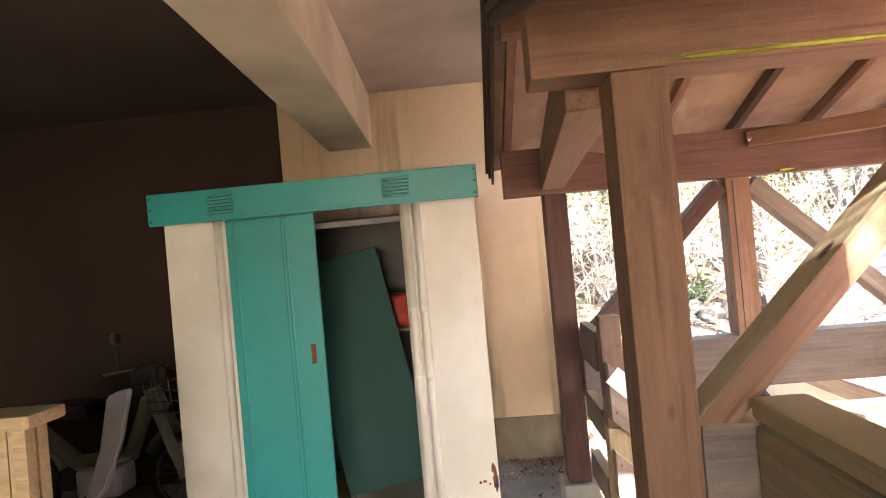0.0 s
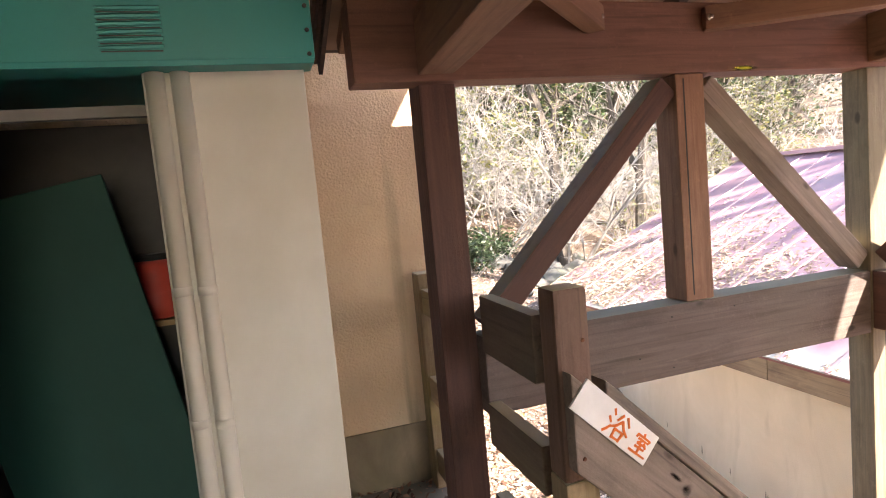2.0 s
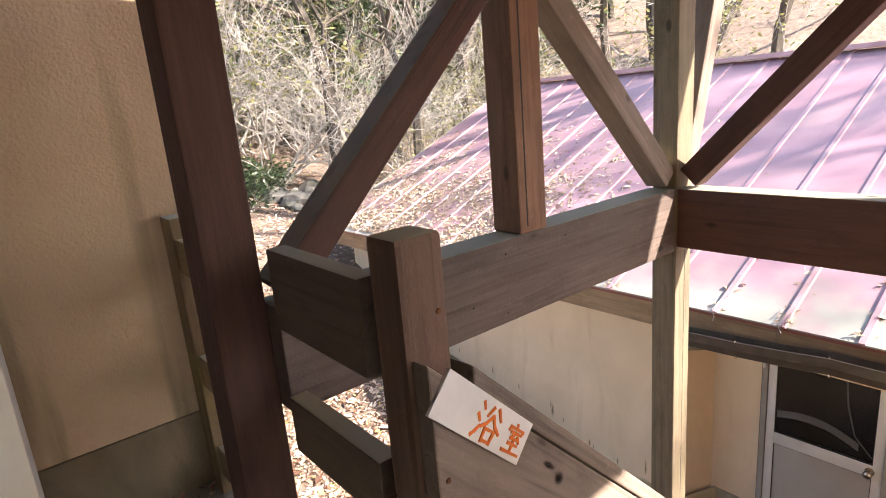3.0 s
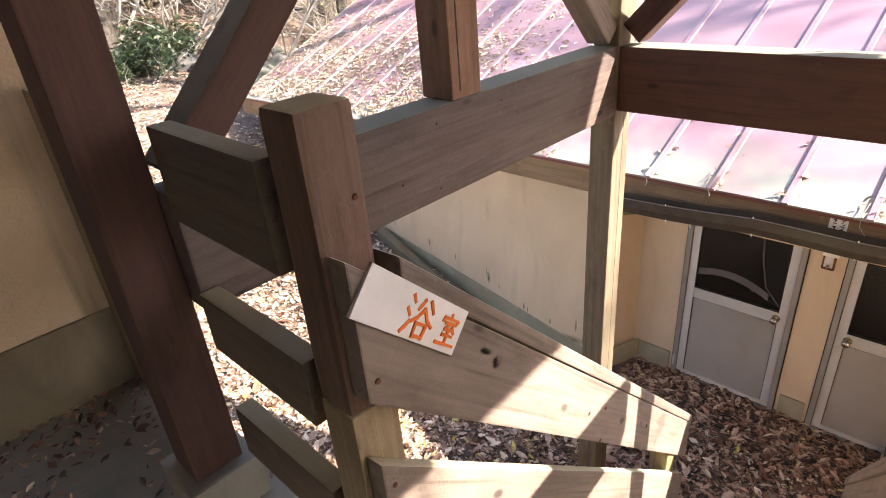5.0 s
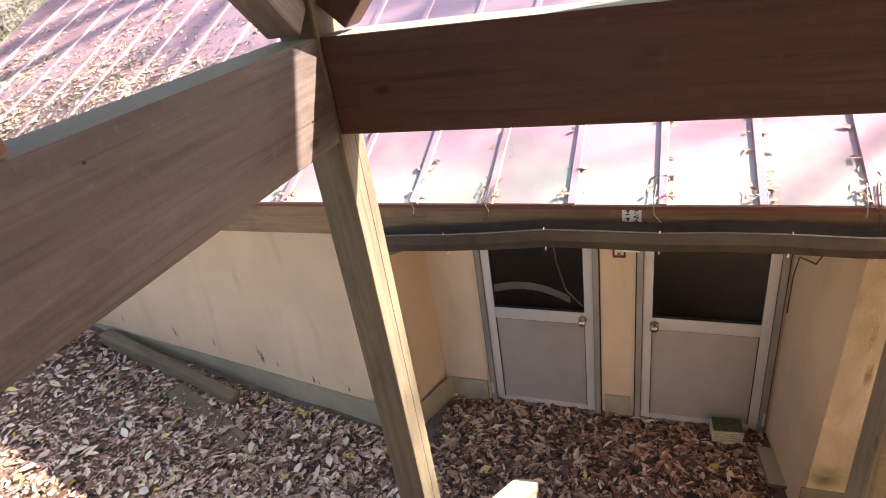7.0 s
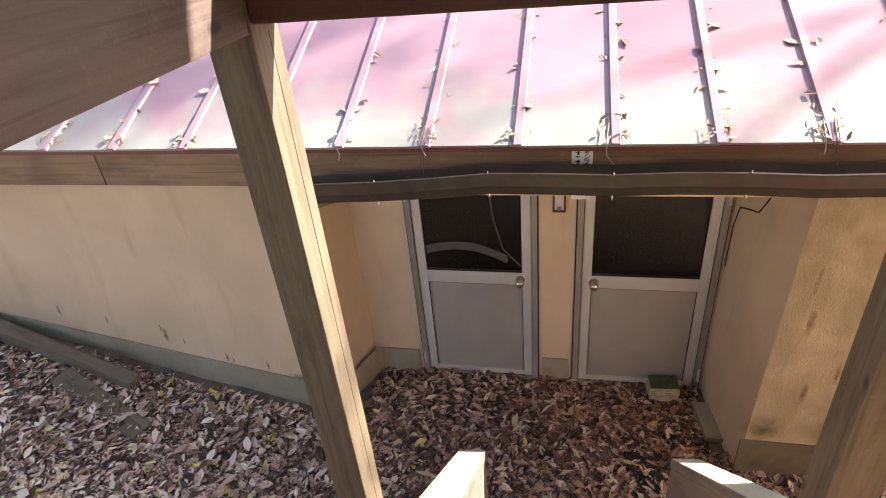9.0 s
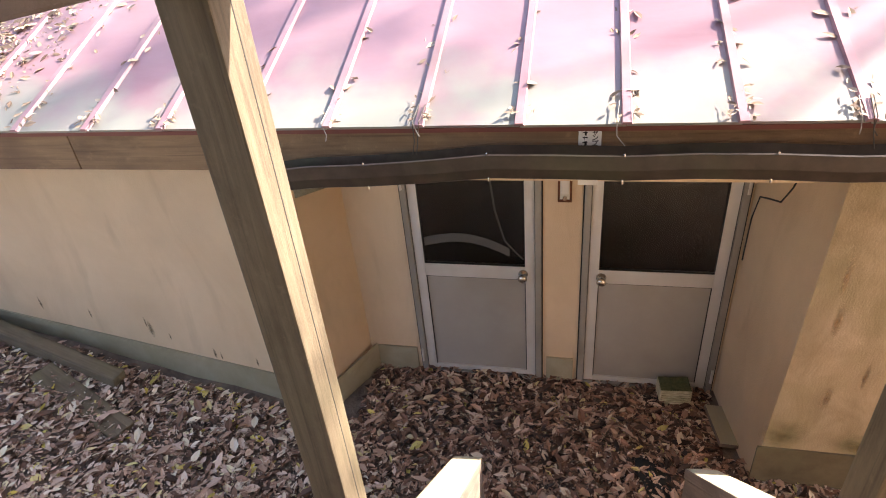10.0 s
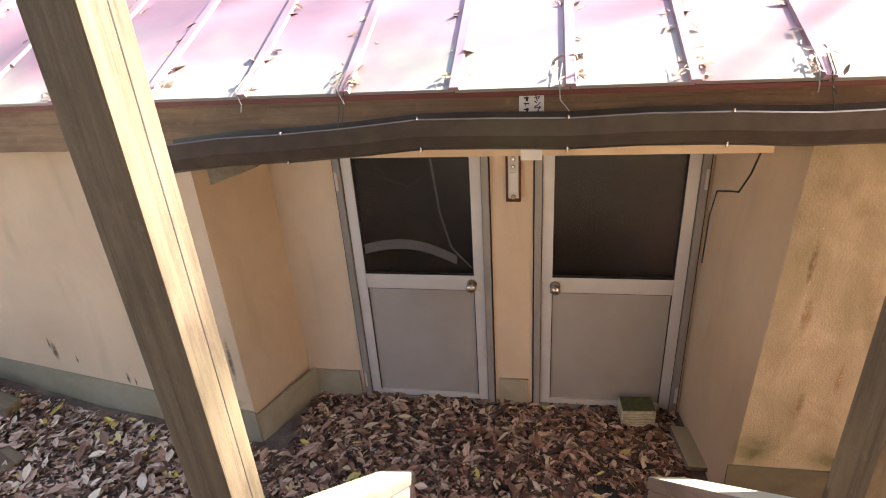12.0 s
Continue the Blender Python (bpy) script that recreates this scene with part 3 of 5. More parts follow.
# ---- steel shed ----
def steel_shed():
    t = thing("storage_shed", "cream steel storage shed with teal header and sliding door ajar", "shed")
    x0, x1, yf, yb = -1.46, 0.24, 3.27, 4.25
    part("side_panel", box_bm(x0, x0 + 0.015, yf + 0.021, yb, 0.05, 1.80), M_CREAM, t)
    part("side_panel", box_bm(x1 - 0.015, x1, yf + 0.021, yb, 0.05, 1.80), M_CREAM, t)
    # Linings added so that the inside's shade lies in their colour.
    part("lining", box_bm(x0 + 0.016, x0 + 0.03, yf + 0.021, yb - 0.031, 0.051, 1.80), M_SHEDIN, t, "added lining that darkens the shed's inside")
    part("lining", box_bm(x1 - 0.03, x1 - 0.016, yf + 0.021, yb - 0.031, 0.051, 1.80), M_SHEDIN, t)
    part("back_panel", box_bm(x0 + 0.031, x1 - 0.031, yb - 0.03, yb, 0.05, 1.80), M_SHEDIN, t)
    part("roof_panel", box_bm(x0 - 0.02, x1 + 0.02, yf - 0.03, yb + 0.02, 1.875, 1.90, 0.004), M_TEAL, t, "teal steel roof")
    part("base_frame", box_bm(x0, x1, yf, yb, 0.0, 0.05), M_DARKW, t)
    # folded front panels with a rounded vertical rib
    for a, b, ribs in ((x0, -1.10, (-1.16,)), (-0.165, x1, (-0.135, -0.075))):
        p = part("front_panel", box_bm(a, b, yf, yf + 0.02, 0.051, 1.80, 0.004), M_CREAM, t)
        for r in ribs:
            part("rib", tube_bm([(r, yf, 0.06), (r, yf - 0.004, 0.9), (r, yf, 1.79)], 0.024, 10), M_CREAM, p, smooth=True)
        if b == x1:
            for rx, zz in ((-0.135, 0.86), (-0.075, 0.85), (-0.135, 1.22), (-0.075, 1.215)):
                part("rib_joint", tube_bm([(rx, yf - 0.003, zz - 0.012), (rx, yf - 0.003, zz), (rx, yf - 0.003, zz + 0.012)], 0.0253, 10), M_CREAM, p, smooth=True)
            for k, (cx, cz, w, hh) in enumerate(((0.222, 0.285, 0.017, 0.075), (0.214, 0.345, 0.014, 0.035), (0.14, 0.275, 0.010, 0.010), (0.165, 0.28, 0.013, 0.009), (0.19, 0.265, 0.007, 0.006))):
                part("rust_spot", blot_bm(w, hh, k), M_RUST, p, "rust eating through the paint", pose(cx, yf - 0.0014, cz))
            part("rust_hole", blot_bm(0.010, 0.03, 9), M_INK, p, "hole rusted through the steel", pose(0.226, yf - 0.0028, 0.27))
    h = part("header", box_bm(-1.485, 0.262, 3.16, 3.30, 1.785, 1.945, 0.006), M_TEAL, t, "teal steel header with louvre slots")
    part("header_lip", box_bm(-1.48, 0.258, 3.158, 3.18, 1.776, 1.792, 0.003), M_TEAL, h)
    for vx in (-1.16, -0.23):
        for k in range(6):
            part("louvre", tube_bm([(vx, 3.159, 1.82 + k * 0.018), (vx + 0.14, 3.159, 1.823 + k * 0.018)], 0.0056, 6), M_TEAL, h)
            part("slot", box_bm(vx + 0.004, vx + 0.136, 3.158, 3.162, 1.8105 + k * 0.018, 1.8135 + k * 0.018), M_BLACK, h, "dark louvre slot")
    for sx in (-1.47, 0.248):
        for k in range(3):
            part("screw", lathe_bm([(0.006, 0), (0.005, 0.003)], pose(sx, 3.16, 1.80 + k * 0.06, 90), 8), M_BLACK, h)
    d = part("sliding_door", box_bm(-1.10, -0.62, 3.225, 3.25, 0.06, 1.78, 0.004), M_TEAL, t, "teal steel sliding door")
    for rx in (-1.055, -0.795, -0.775):
        part("door_rib", tube_bm([(rx, 3.226, 0.08), (rx, 3.226, 1.77)], 0.008, 6), M_TEAL, d)
    part("finger_pull", box_bm(-0.69, -0.664, 3.221, 3.226, 0.98, 1.085, 0.002), M_RUST, d, "brown recessed finger pull")
    # a spare door leans inside, its teal darkened for the shade there
    lp = part("spare_door", box_bm(-0.56, 0.0, -0.012, 0.012, 0, 1.45, 0.004), M_SHADETEAL, t, "loose teal door leaning inside, darkened for the shed's shade", pose(-0.125, 3.74, 0.165, -4, -11.3, 0))
    part("finger_pull", box_bm(-0.53, -0.505, -0.016, -0.011, 0.85, 0.95), M_RUST, lp)
    part("shelf", box_bm(-0.44, x1 - 0.035, 3.96, 4.2, 1.02, 1.04), M_PALEW, t, "pale wooden shelf board")
    part("top_rail", box_bm(-1.4, 0.2, 3.4, 3.43, 1.70, 1.73), M_TRACK, t, "dull door track")
    part("shelf_upright", box_bm(-0.11, -0.08, 3.93, 3.955, 0.05, 1.45), M_PALEW, t)
    return t


steel_shed()


def red_jar():
    t = thing("canister", "dusty red plastic canister on the shed shelf", "canister")
    m = pose(-0.325, 4.06, 1.042)
    part("body", lathe_bm([(0.07, 0), (0.08, 0.01), (0.083, 0.09), (0.076, 0.1), (0.083, 0.11), (0.08, 0.2), (0.06, 0.22)], m), M_REDP, t, smooth=True)
    part("lid", lathe_bm([(0.064, 0.222), (0.066, 0.235), (0.05, 0.245)], m), M_BLACK, t)


red_jar()


def scooter():
    t = thing("motor_scooter", "old olive and grey step-through motorbike with wire basket", "motorbike")
    bx, by = -1.95, 3.75

    def P(x, y, z):
        return (bx + x, by + y, z)

    for wx in (0.27, -0.85):
        w = part("wheel", lathe_bm([(0.02, -0.05), (0.05, -0.05), (0.06, 0.05), (0.02, 0.05)], pose(bx + wx, by, 0.27, 90), 14), M_STEEL, t, "steel hub")
        ring = [(bx + wx + 0.245 * math.cos(a * math.pi / 14), by, 0.27 + 0.245 * math.sin(a * math.pi / 14)) for a in range(29)]
        part("tyre", tube_bm(ring, 0.03, 8), M_RUBBER, w, "worn black tyre")
        rim = [(bx + wx + 0.212 * math.cos(a * math.pi / 14), by - 0.012, 0.27 + 0.212 * math.sin(a * math.pi / 14)) for a in range(29)]
        part("rim", tube_bm(rim, 0.012, 6), M_STEEL, w)
        for k in range(16):
            a = k * math.pi / 8
            part("spoke", tube_bm([(bx + wx + 0.04 * math.cos(a), by - 0.03 * (k % 2 * 2 - 1), 0.27 + 0.04 * math.sin(a)), (bx + wx + 0.21 * math.cos(a), by, 0.27 + 0.21 * math.sin(a))], 0.0025, 4), M_STEEL, w)
        fen = [(bx + wx + 0.30 * math.cos(a * math.pi / 12), by, 0.27 + 0.30 * math.sin(a * math.pi / 12)) for a in range(1, 11)]
        part("fender", tube_bm(fen, 0.028, 8), M_SCOOT, t, smooth=True)
    part("fork", tube_bm([P(0.27, -0.06, 0.27), P(0.20, -0.06, 0.45), P(0.06, -0.03, 0.82)], 0.034, 10), M_SCOOT, t, smooth=True)
    part("fork", tube_bm([P(0.27, 0.06, 0.27), P(0.20, 0.06, 0.45), P(0.06, 0.03, 0.82)], 0.034, 10), M_SCOOT, t, smooth=True)
    ls = bmesh.new()
    prism_bm([(0.02, 0.85), (0.10, 0.86), (0.02, 0.55), (-0.10, 0.27), (-0.20, 0.16), (-0.24, 0.2), (-0.12, 0.5), (-0.05, 0.82)], 0.05, ls)
    bmesh.ops.bevel(ls, geom=ls.edges[:], offset=0.012, segments=2, affect="EDGES")
    part("leg_shield", ls, M_GREYP, t, "pale grey plastic leg shield", pose(bx - 0.06, by - 0.2, 0))
    part("frame_tube", tube_bm([P(0.04, 0, 0.75), P(-0.1, 0, 0.42), P(-0.45, 0, 0.38), P(-0.7, 0, 0.6)], 0.05, 10), M_SCOOT, t, smooth=True)
    part("engine", box_bm(bx - 0.42, bx - 0.14, by - 0.1, by + 0.1, 0.18, 0.36, 0.03), M_GREYP, t, "dull grey engine block")
    sb = box_bm(bx - 0.75, bx - 0.30, by - 0.11, by + 0.11, 0.68, 0.77, 0.03)
    part("saddle", sb, M_BLACK, t, "black saddle")
    part("head_cover", box_bm(bx - 0.04, bx + 0.14, by - 0.08, by + 0.08, 0.84, 0.96, 0.03), M_BLACK, t)
    part("headlight", lathe_bm([(0.06, 0), (0.065, 0.02), (0.04, 0.05)], pose(bx + 0.12, by, 0.90, 0, 90), 16), M_STEEL, t, "chrome headlight")
    part("handlebar", tube_bm([P(-0.06, -0.3, 0.97), P(0.02, -0.12, 0.96), P(0.02, 0.12, 0.96), P(-0.06, 0.3, 0.97)], 0.013, 8), M_STEEL, t)
    mi = part("mirror", lathe_bm([(0.045, 0), (0.05, 0.01), (0.03, 0.025)], pose(bx - 0.03, by - 0.2, 1.16, 0, 80), 14), M_BLACK, t)
    part("mirror_stem", tube_bm([P(-0.02, -0.2, 0.98), P(-0.03, -0.2, 1.15)], 0.005, 6), M_BLACK, mi)
    b = part("basket", box_bm(bx + 0.12, bx + 0.40, by - 0.14, by + 0.14, 0.68, 0.69), M_STEEL, t, "wire front basket")
    for zz, gx in ((0.70, 0.0), (0.76, 0.01), (0.83, 0.02), (0.90, 0.03)):
        part("wire", tube_bm([P(0.12 - gx, -0.14 - gx, zz), P(0.40 + gx, -0.14 - gx, zz), P(0.40 + gx, 0.14 + gx, zz), P(0.12 - gx, 0.14 + gx, zz), P(0.12 - gx, -0.14 - gx, zz)], 0.003, 5), M_STEEL, b)
    for k in range(7):
        part("wire", tube_bm([P(0.13 + k * 0.045, -0.14, 0.69), P(0.10 + k * 0.055, -0.17, 0.90)], 0.0025, 5), M_STEEL, b)
    part("stand", tube_bm([P(-0.35, -0.1, 0.2), P(-0.40, -0.16, 0.0)], 0.012, 6), M_STEEL, t)


scooter()


def crate():
    t = thing("wooden_cabinet", "pale bare-wood cabinet with a rounded top board", "cabinet")
    x0, x1, y0, y1 = -2.35, -1.27, 1.97, 2.07
    part("top", box_bm(x0 - 0.05, x1 + 0.05, y0 - 0.04, y1 + 0.03, 1.06, 1.105, 0.012), M_PALEW, t)
    for px in (x0, x1 - 0.045):
        for py in (y0, y1 - 0.045):
            part("corner_post", box_bm(px, px + 0.045, py, py + 0.045, 0, 1.059, 0.003), M_PALEW, t)
    k = x0 + 0.05
    while k < x1 - 0.06:
        e = min(k + 0.12, x1 - 0.048)
        part("plank", box_bm(k, e - 0.004, y0 + 0.012, y0 + 0.028, 0.03, 1.058, 0.002), M_PALEW, t)
        k += 0.12
    part("side_panel", box_bm(x1 - 0.03, x1 - 0.012, y0 + 0.046, y1 - 0.046, 0.03, 1.058), M_PALEW, t)
    part("back_panel", box_bm(x0 + 0.05, x1 - 0.05, y1 - 0.03, y1 - 0.012, 0.03, 1.058), M_PALEW, t)


crate()


# ---- stair shelter ----
def shelter():
    t = thing("stair_shelter", "brown-stained timber shelter with braces and gabled roof over stairs", "shelter")
    W = 0.12
    yn, ys = 3.515, 1.48
    xw, xe = 0.70, 2.665
    part_post = [((xw, yn + 0.065, 0.14), (xw, yn + 0.065, 1.80)), ((xe, yn - 0.008, -2.1), (xe, yn - 0.008, 1.78)),
                 ((0.598, ys, 0.0), (0.598, ys, 1.848)), ((xe, 1.98, -2.1), (xe, 1.98, 1.872))]
    for k, (a, b) in enumerate(part_post):
        beam("post", a, b, (0.13, 0.115, 0.12, 0.13)[k], (0.13, 0.13, 0.12, 0.13)[k], (M_REDW, M_POST, M_WOOD, M_POST)[k], t)
    part("pier", box_bm(xw - 0.10, xw + 0.10, yn - 0.035, yn + 0.165, -0.02, 0.139, 0.01), M_CONC, t, "grey concrete pier")
    # wall plates
    beam("wall_plate", (0.41, yn, 1.91), (3.2, yn, 1.91), 0.125, 0.26, M_PLATE, t)
    beam("wall_plate", (0.372, ys, 1.969), (3.25, ys, 1.969), 0.12, 0.24, M_WOOD, t)
    # cross ties
    for cx, cs in ((xw - 0.02, 0.52), (xe, xe)):
        beam("tie_beam", (cx, yn - 0.064, 1.90), (cs, ys + 0.064, 1.90), 0.12, 0.20, M_WOOD, t)
    # north truss
    beam("bottom_beam", (xw + 0.066, yn, 0.765), (xe - 0.066, yn, 0.765), 0.125, 0.28, M_BEAM, t)
    beam("stud", (1.685, yn, 0.907), (1.685, yn, 1.778), 0.125, 0.13, M_WOOD, t)
    beam("brace", (0.80, yn, 0.93), (1.60, yn, 1.74), 0.10, 0.09, M_REDW, t)
    beam("brace", (1.77, yn, 1.74), (2.58, yn, 0.95), 0.10, 0.09, M_RAIL, t)
    beam("knee_brace", (2.75, yn, 0.95), (3.0, yn, 1.76), 0.09, 0.09, M_RAIL, t)
    # east end
    beam("cross_beam", (xe, yn - 0.067, 0.775), (xe, 2.046, 0.775), 0.125, 0.26, M_REDW, t)
    beam("brace", (xe, yn - 0.1, 0.95), (xe, 2.62, 1.77), 0.09, 0.10, M_REDW, t)
    # south side
    beam("bottom_beam", (0.66, ys, 0.955), (xe, ys, 0.955), 0.115, 0.27, M_RAIL, t)
    beam("brace", (0.665, ys, 1.06), (1.43, ys, 1.86), 0.10, 0.07, M_WOOD, t)
    for x, y0, z0, z1, w in ((xe + 0.012, yn - 0.0655, -1.95, 0.62, 0.004), (1.655, yn - 0.063, 0.93, 1.76, 0.006)):
        part("split", box_bm(x - w / 2, x + w / 2, y0 - 0.0004, y0 + 0.004, z0, z1), M_INK, t, "long drying crack in the timber")
    rng = random.Random(41)
    for k in range(5):
        x, z = rng.uniform(0.95, 2.5), rng.choice((0.66, 0.72, 0.86))
        part("nail", lathe_bm([(0.0035, 0), (0.003, 0.002)], pose(x, yn - 0.0635, z, 90), 8), M_INK, t, "dark nail head")
    # corner braces under the plates
    for a, b in (((0.76, 2.95, 1.97), (1.28, 3.44, 1.97)), ((2.60, 2.95, 1.97), (1.75, 3.44, 1.97))):
        beam("corner_brace", a, b, 0.07, 0.085, M_WOOD, t)
        bolt(t, Vector(b) + Vector((0, -0.035, 0)), pose(0, 0, 0, 90))
    bolt(t, (0.80, ys - 0.061, 2.0), pose(0, 0, 0, 90))
    # roof: ridge along x
    yr, zr, slope = 2.55, 2.50, 0.355
    ry, rz = 3.95, 2.50 - 1.40 * 0.355
    for sgn in (1, -1):
        ye, ze = yr + sgn * 1.40, rz
        d = Vector((0, sgn * 1.40, rz - zr)).normalized()
        reach = 1.40 if sgn > 0 else 1.54
        for k in range(7):
            rx = 0.46 + k * 0.44
            a = Vector((rx, yr + sgn * 0.02, zr - 0.03))
            beam("rafter", a, a + d * reach, 0.045, 0.06, M_DARKW if k % 2 else M_WOOD, t, up=(0, 0, 1))
        n = Vector((0, -sgn * d.z, abs(d.y)))
        m = Matrix.Translation((0.38, yr, zr + 0.008)) @ Matrix((Vector((1, 0, 0)), d, n)).transposed().to_4x4()
        part("roof_boarding", box_bm(0, 2.89, 0, reach + 0.09, 0, 0.014), M_BOARD, t, "pale mottled roof boarding", m)
        part("roofing", box_bm(-0.03, 2.92, -0.01, reach + 0.13, 0.0145, 0.03), M_GUT, t, "dark sheet roofing", m)
        for k, (off, dz) in enumerate(((0.0, -0.10), (-0.016, -0.055), (-0.032, -0.02))):
            part("bargeboard", box_bm(off - 0.016, off - 0.001, 0, reach + 0.10, dz, 0.0135), M_DARKW, t, "dark layered bargeboard", m)
    for x, w in ((1.0, 0.42), (1.7, 0.5), (0.8, 0.25)):
        part("lichen_streak", blot_bm(w, 0.012, int(x * 10)), M_LIME, t, "yellow-green lichen along the lower edge", pose(x, ys - 0.0615, 1.863))
    part("lichen_streak", blot_bm(0.10, 0.02, 3), M_LIME, t, "yellow-green lichen", pose(1.95, yn - 0.064, 1.792))
    beam("ridge_beam", (0.40, yr, 2.41), (3.2, yr, 2.41), 0.1, 0.12, M_WOOD, t)
    return t


shelter()


def stair():
    t = thing("staircase", "steep weathered timber staircase down to the yard", "stairs")
    n, x0, x1 = 10, 0.88, 2.95
    run, rise = (x1 - x0) / n, 2.0 / n
    for sy in (2.40, 2.88):
        beam("stringer", (x0 - 0.03, sy, -0.12), (x1, sy, -2.05), 0.04, 0.22, M_RAIL, t)
    for k in range(1, n):
        part("tread", box_bm(x0 + (k - 1) * run - 0.01, x0 + k * run + 0.02, 2.425, 2.855, -k * rise - 0.035, -k * rise, 0.004), M_RAIL, t)
    # rails, running slightly askew, with plumb-cut ends
    def rail(x0, y0, z0, x1, y1, z1, out, cap_from):
        """From (x0, y0) to (x1, y1) along the face towards the steps; z0, z1: the top of the cap."""
        tan = (z0 - z1) / (x1 - x0)
        k = math.sqrt(1 + tan * tan)
        d = Vector((x1 - x0, y1 - y0, z1 - z0))
        for tag, drop, hgt in (("handrail_board", 0.058, 0.192), ("lower_rail", 0.46, 0.155)):
            o = Vector((0, out * 0.02, -drop - hgt * k / 2))
            beam(tag, Vector((x0, y0, z0)) + o, Vector((x1, y1, z1)) + o, 0.04, hgt, M_RAIL, t, shear=-tan)
        o = Vector((0, out * 0.05, -0.02 * k))
        a = Vector((x0, y0, z0))
        beam("handrail_cap", a + d * cap_from + o, Vector((x1, y1, z1)) + o, 0.112, 0.04, M_RAIL, t, bevel=0.007, shear=-tan)

    for x, z in ((0.80, 0.70), (0.84, 1.0), (0.80, 0.46), (1.75, -0.10), (1.72, -0.22)):
        y = 2.884 + 0.091 * (x - 0.775)
        part("nail", lathe_bm([(0.006, 0), (0.005, 0.003)], pose(x, (2.924 if z > 0.95 else y) - 0.0005, z, 90), 8), M_RUST, t, "rusty nail head")
    lean = pose(0, 0, 0, 0, 44, math.degrees(math.atan(0.091)))
    for x, z, w, h in ((1.135, 0.515, 0.034, 0.026), (1.13, 0.52, 0.012, 0.009), (1.10, 0.565, 0.05, 0.012), (1.62, -0.02, 0.02, 0.014), (2.2, -0.55, 0.025, 0.016)):
        part("knot", blot_bm(w, h, int(x * 30)), M_KNOT, t, "dark knot in the board", Matrix.Translation((x, 2.8815 + 0.091 * (x - 0.775) - 0.0002 * w * 1000 / 34, z)) @ lean)
    rail(0.775, 2.884, 0.99, 2.985, 3.085, -1.118, 1, 0.045)
    rail(1.10, 2.20, 0.82, 3.05, 2.347, -1.125, -1, 0.0)
    beam("newel", (0.812, 2.968, 0.62), (0.812, 2.968, 1.142), 0.10, 0.09, M_NEWEL, t, bevel=0.012, up=(0, 1, 0))
    beam("newel_foot", (0.812, 2.968, -1.2), (0.812, 2.968, 0.619), 0.10, 0.09, M_MOSSW, t, "moss-yellowed foot of the newel", up=(0, 1, 0))
    beam("newel", (2.76, 3.135, -2.1), (2.76, 3.135, -1.05), 0.10, 0.10, M_MOSSW, t)
    beam("newel", (1.17, 2.11, -1.6), (1.17, 2.11, 0.62), 0.10, 0.10, M_MOSSW, t)
    beam("newel", (2.76, 2.23, -2.1), (2.76, 2.23, -1.05), 0.10, 0.10, M_MOSSW, t)
    return t


stair()


def guard(name, y0, y1, zs, mat):
    t = thing(name, "weathered timber guard rail with three boards", "railing")
    for z, h in zs:
        beam("rail_board", (0.785, y0, z), (0.785, y1, z), 0.05, h, mat, t)
    return t


guard("guard_rail", 3.455, 3.052, ((0.955, 0.2), (0.60, 0.15), (0.27, 0.15)), M_GUARD)
g2 = guard("guard_rail", 4.21, 3.66, ((0.92, 0.12), (0.50, 0.12), (0.14, 0.12)), M_MOSSW)
g3 = thing("guard_rail", "mossy timber guard rail along the floor edge", "railing")
beam("rail_cap", (0.815, 1.415, 1.125), (0.815, -3.9, 1.125), 0.115, 0.045, M_MOSSW, g3, bevel=0.01)
for z in (0.985, 0.60, 0.27):
    beam("rail_board", (0.79, 1.415, z), (0.79, -3.9, z), 0.05, 0.2 if z > 0.9 else 0.15, M_MOSSW, g3)
for y in (0.6, -1.2, -3.0):
    beam("guard_post", (0.775, y, 0.0), (0.775, y, 1.10), 0.075, 0.08, M_RAIL, g3)
beam("guard_post", (0.80, 4.265, 0.0), (0.80, 4.265, 1.05), 0.11, 0.10, M_MOSSW, g2)


# ---- sign ----
def stroke(pts, w, bm, order):
    """A brush stroke in local x, z, each pull of the brush a little proud of the one before."""
    for (xa, za), (xb, zb) in zip(pts, pts[1:]):
        lift = 0.0012 + 0.00025 * order + 0.00008 * (len(bm.verts) // 8)
        d = Vector((xb - xa, 0, zb - za))
        n = Vector((-d.z, 0, d.x)).normalized() * w / 2
        e = d.normalized() * w * 0.25
        q = [Vector((xa, 0, za)) - e + n, Vector((xb, 0, zb)) + e + n * 0.75, Vector((xb, 0, zb)) + e - n * 0.75, Vector((xa, 0, za)) - e - n]
        top = [bm.verts.new(v) for v in q]
        bot = [bm.verts.new(v + Vector((0, -lift, 0))) for v in q]
        bm.faces.new(top)
        bm.faces.new(bot[::-1])
        for k in range(4):
            bm.faces.new((top[k], top[(k + 1) % 4], bot[(k + 1) % 4], bot[k]))


